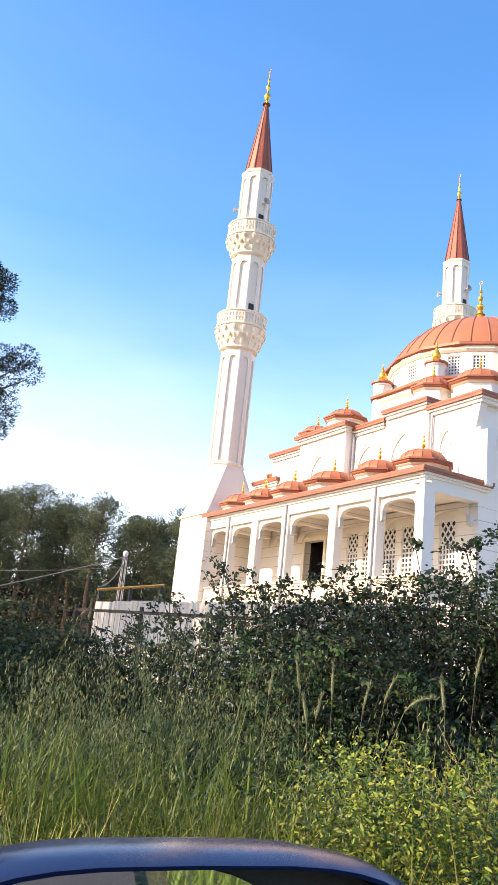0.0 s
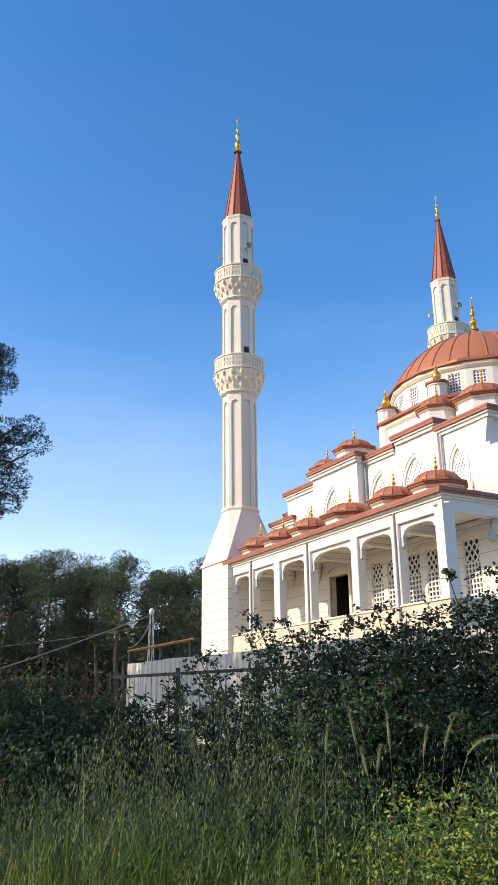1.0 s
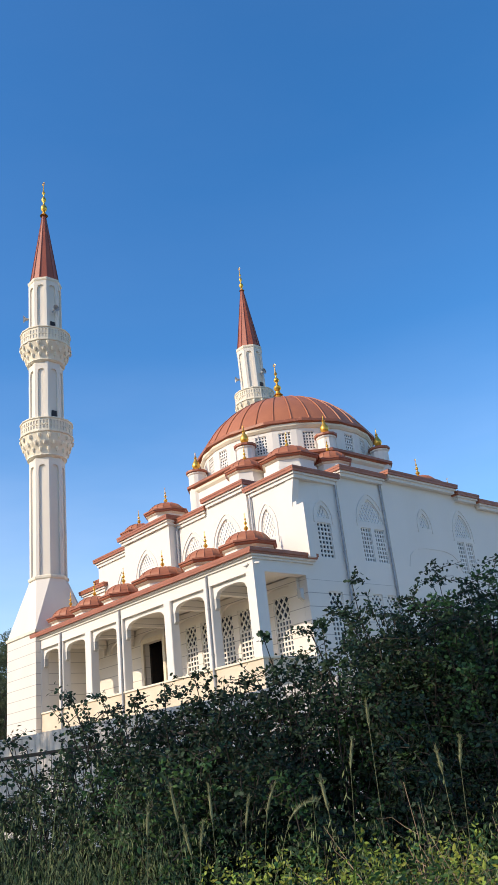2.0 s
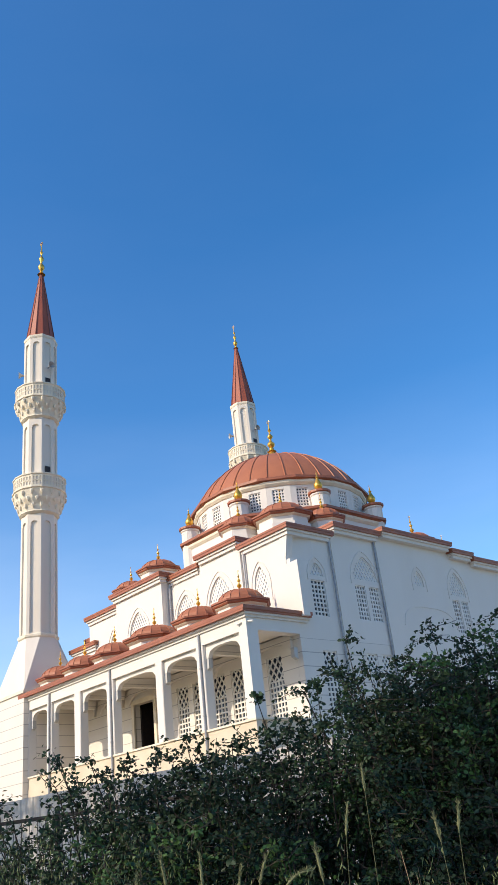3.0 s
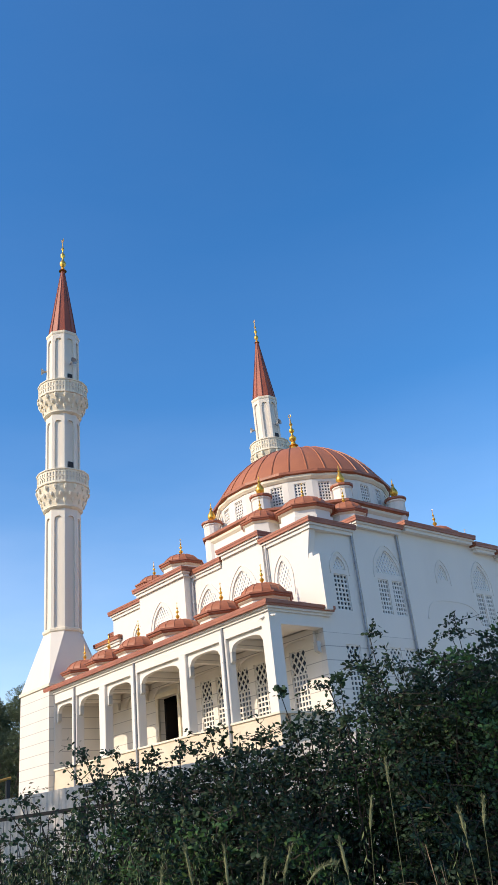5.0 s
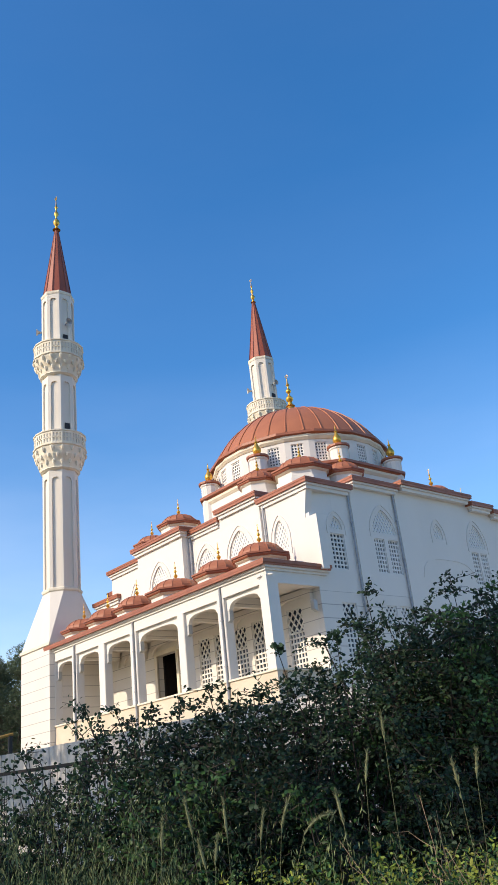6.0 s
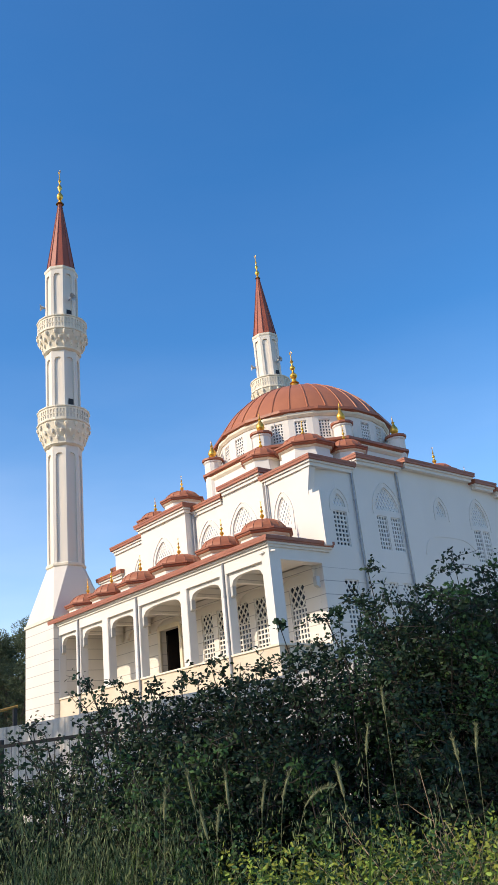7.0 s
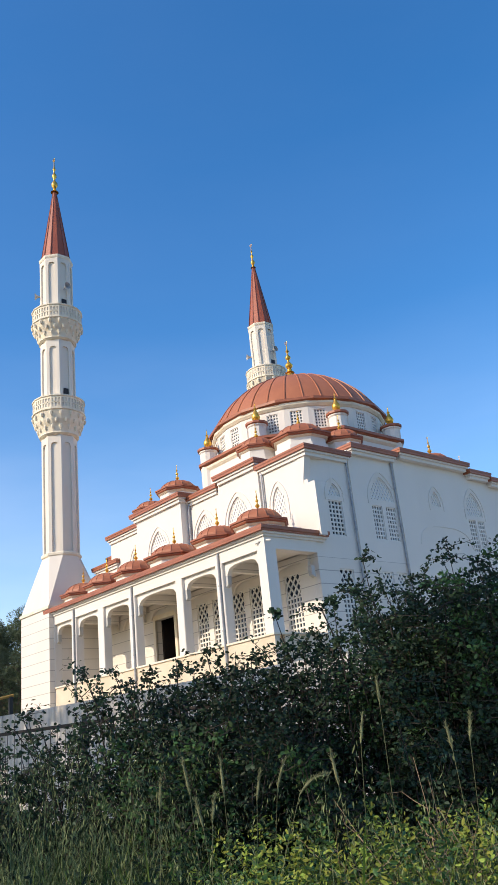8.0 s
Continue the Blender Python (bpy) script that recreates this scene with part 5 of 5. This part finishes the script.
part("cross_bar", boxed(min(ax, bx), max(ax, bx), min(ay, by) - 0.03, min(ay, by) + 0.03, 2.9, 2.98), M_RAIL, beam)

px, py = polar(68.55, 31.0)
pole = thing("utility_pole", pose(px, py, 0), "grey lattice pole with a lamp head carrying cables", "pole")
for i, (dx, dy) in enumerate(((-0.13, -0.13), (0.13, -0.13), (0.13, 0.13), (-0.13, 0.13))):
    bm = bmesh.new()
    tube(bm, [(dx, dy, 0), (dx * 0.45, dy * 0.45, 5.0)], 0.014, 0.012, 5)
    part("leg", bm, M_HORN, pole)
for i in range(12):
    z0, z1 = 0.3 + 0.38 * i, 0.68 + 0.38 * i
    k0, k1 = 0.13 * (1 - 0.55 * z0 / 5), 0.13 * (1 - 0.55 * z1 / 5)
    bm = bmesh.new()
    s = 1 if i % 2 else -1
    tube(bm, [(-s * k0, -k0, z0), (s * k1, -k1, z1)], 0.010, 0.010, 4)
    tube(bm, [(-s * k0, k0, z0), (s * k1, k1, z1)], 0.010, 0.010, 4)
    part("brace", bm, M_HORN, pole)
part("lamp_head", turned([(0.02, 4.97), (0.07, 5.0), (0.10, 5.07), (0.095, 5.16), (0.05, 5.21), (0, 5.22)], 10), M_LATTICE, pole, "white lamp head", True)


def cable(a, b, sag, label, r=0.022):
    a, b = Vector(a), Vector(b)
    bm = bmesh.new()
    tube(bm, [a + (b - a) * s - Vector((0, 0, sag * 4 * s * (1 - s))) for s in [i / 14 for i in range(15)]], r, r, 5)
    return tagged(mesh_ob("cable", bm, M_CABLE), label, "cable", "cables from the pole")


qx, qy = polar(85.0, 33.0)
cable((px, py, 4.98), (qx, qy, 1.9), 0.12, "pale overhead cable sagging from the pole")
cable((px, py, 4.80), (*polar(70.1, 30.0), 3.7), 0.25, "pale overhead cable running down to the tube rack")
cable((px, py, 4.6), (*polar(92.0, 40.0), 4.2), 0.5, "thin overhead cable sagging from the pole", 0.008)

# ---- the car beside the camera ----
car = thing("car", Matrix(), "dark blue car parked on the asphalt road", "car")
CX0, CX1, CY0, CY1 = 22.9, 27.3, -24.42, -22.68
bm = bmesh.new()
prof = [(CX0, 0.35), (CX0 + 0.05, 0.75), (CX0 + 0.25, 0.92), (CX0 + 1.1, 1.05), (CX1 - 0.1, 1.08), (CX1, 0.8), (CX1, 0.35)]
prism(bm, prof, CY1 - CY0, Matrix.Translation((0, CY0, 0)))
bmesh.ops.bevel(bm, geom=bm.edges[:], offset=0.05, segments=2, affect="EDGES")
part("body", bm, M_CAR, car, "dark blue painted body", True)
bm = bmesh.new()
prism(bm, [(CX0 + 1.55, 1.58), (CX0 + 1.75, 1.64), (CX1 - 0.5, 1.66), (CX1 - 0.3, 1.56)], CY1 - CY0 - 0.3, Matrix.Translation((0, CY0 + 0.13, 0)))
part("roof", bm, M_CAR, car)
for y in (CY0 + 0.1, CY1 - 0.22):
    for x0, x1 in ((CX0 + 0.95, CX0 + 1.62), (CX0 + 2.6, CX0 + 2.6), (CX1 - 0.15, CX1 - 0.4)):
        bm = bmesh.new()
        tube(bm, [(x0, y + 0.06, 1.03), (x1, y + 0.06 + (0.05 if y < -23.5 else -0.05), 1.60)], 0.04, 0.04, 6)
        part("pillar", bm, M_CAR, car)
for x in (CX0 + 0.85, CX1 - 0.85):
    for y in (CY0 + 0.1, CY1 - 0.1):
        wheel = part("wheel", turned([(0.20, -0.1), (0.31, -0.11), (0.335, -0.06), (0.335, 0.06), (0.31, 0.11), (0.20, 0.1)], 28), M_TYRE, car, "black tyre", True)
        wheel.matrix_local = pose(x, y, 0.395, 90)
        part("rim", turned([(0.02, -0.085), (0.21, -0.06), (0.21, 0.06), (0.02, 0.085)], 20), M_HORN, wheel, "grey rim")
# wing mirror: a rounded shell, open towards the rear, with the glass set into it
HX, HZ = 24.475, 1.268
mirror = new("wing_mirror")
mirror.parent = car
mirror["label"] = "dark blue wing mirror with a silvered glass"
outline = []
for i in range(40):
    a = 2 * math.pi * i / 40
    u, v = math.cos(a), math.sin(a)
    outline.append((0.205 * math.copysign(abs(u) ** 0.55, u), 0.098 * math.copysign(abs(v) ** 0.62, v)))
bm = bmesh.new()
rows = []
for dx, k in ((0.035, 0.925), (0.036, 0.955), (0.020, 1.0), (-0.01, 1.0), (-0.06, 0.94), (-0.10, 0.78), (-0.125, 0.5)):
    rows.append([bm.verts.new((dx, u * k, v * k + 0.006 * (u * 4))) for u, v in outline])
for a, b in zip(rows, rows[1:]):
    for i in range(40):
        bm.faces.new((a[i], a[(i + 1) % 40], b[(i + 1) % 40], b[i]))
bm.faces.new(rows[-1])
shell = part("mirror_shell", bm, M_CAR, mirror, "glossy dark blue shell", True)
bm = bmesh.new()
prism(bm, [(u * 0.66 - 0.055, v * 0.90) for u, v in outline], 0.006, Matrix(((0, -1, 0, 0.012), (1, 0, 0, 0), (0, 0, 1, 0), (0, 0, 0, 1))))
part("mirror_glass", bm, M_MIRROR, mirror, "silvered mirror glass")
bm = bmesh.new()
prism(bm, [(u * 0.93, v * 0.93) for u, v in outline], 0.02, Matrix(((0, -1, 0, 0.004), (1, 0, 0, 0), (0, 0, 1, 0), (0, 0, 0, 1))))
part("mirror_backing", bm, M_TYRE, mirror, "black plastic backing")
bm = bmesh.new()
prism(bm, [(-0.05, 1.02), (0.05, 1.02), (0.045, 1.20), (-0.04, 1.20)], 0.25, Matrix.Translation((HX - 0.03, -22.80, 0)))
part("mirror_foot", bm, M_CAR, mirror)
shell_at = pose(HX, -22.15, HZ, 0, 0, -10)
for ob in mirror.children:
    if ob.name.startswith(("mirror_shell", "mirror_glass", "mirror_backing")):
        ob.matrix_local = shell_at

# small camera and lamp on the porch corner
cctv = thing("security_camera", pose(-0.5, 0.3, 9.78), "small white security cameras on the porch corner", "camera")
for dx, dy, a in ((-0.1, -0.02, 200), (0.25, 0.1, 20)):
    bm = turned([(0.045, 0), (0.05, 0.03), (0.05, 0.2), (0.04, 0.22)], 10)
    lathe(bm, [(0.02, -0.12), (0.02, 0.02)], 6)
    ob = part("camera_body", bm, M_LATTICE, cctv, "", True)
    ob.matrix_local = pose(dx, dy, 0) @ Matrix.Rotation(radians(a), 4, "Z") @ Matrix.Rotation(radians(100), 4, "Y")
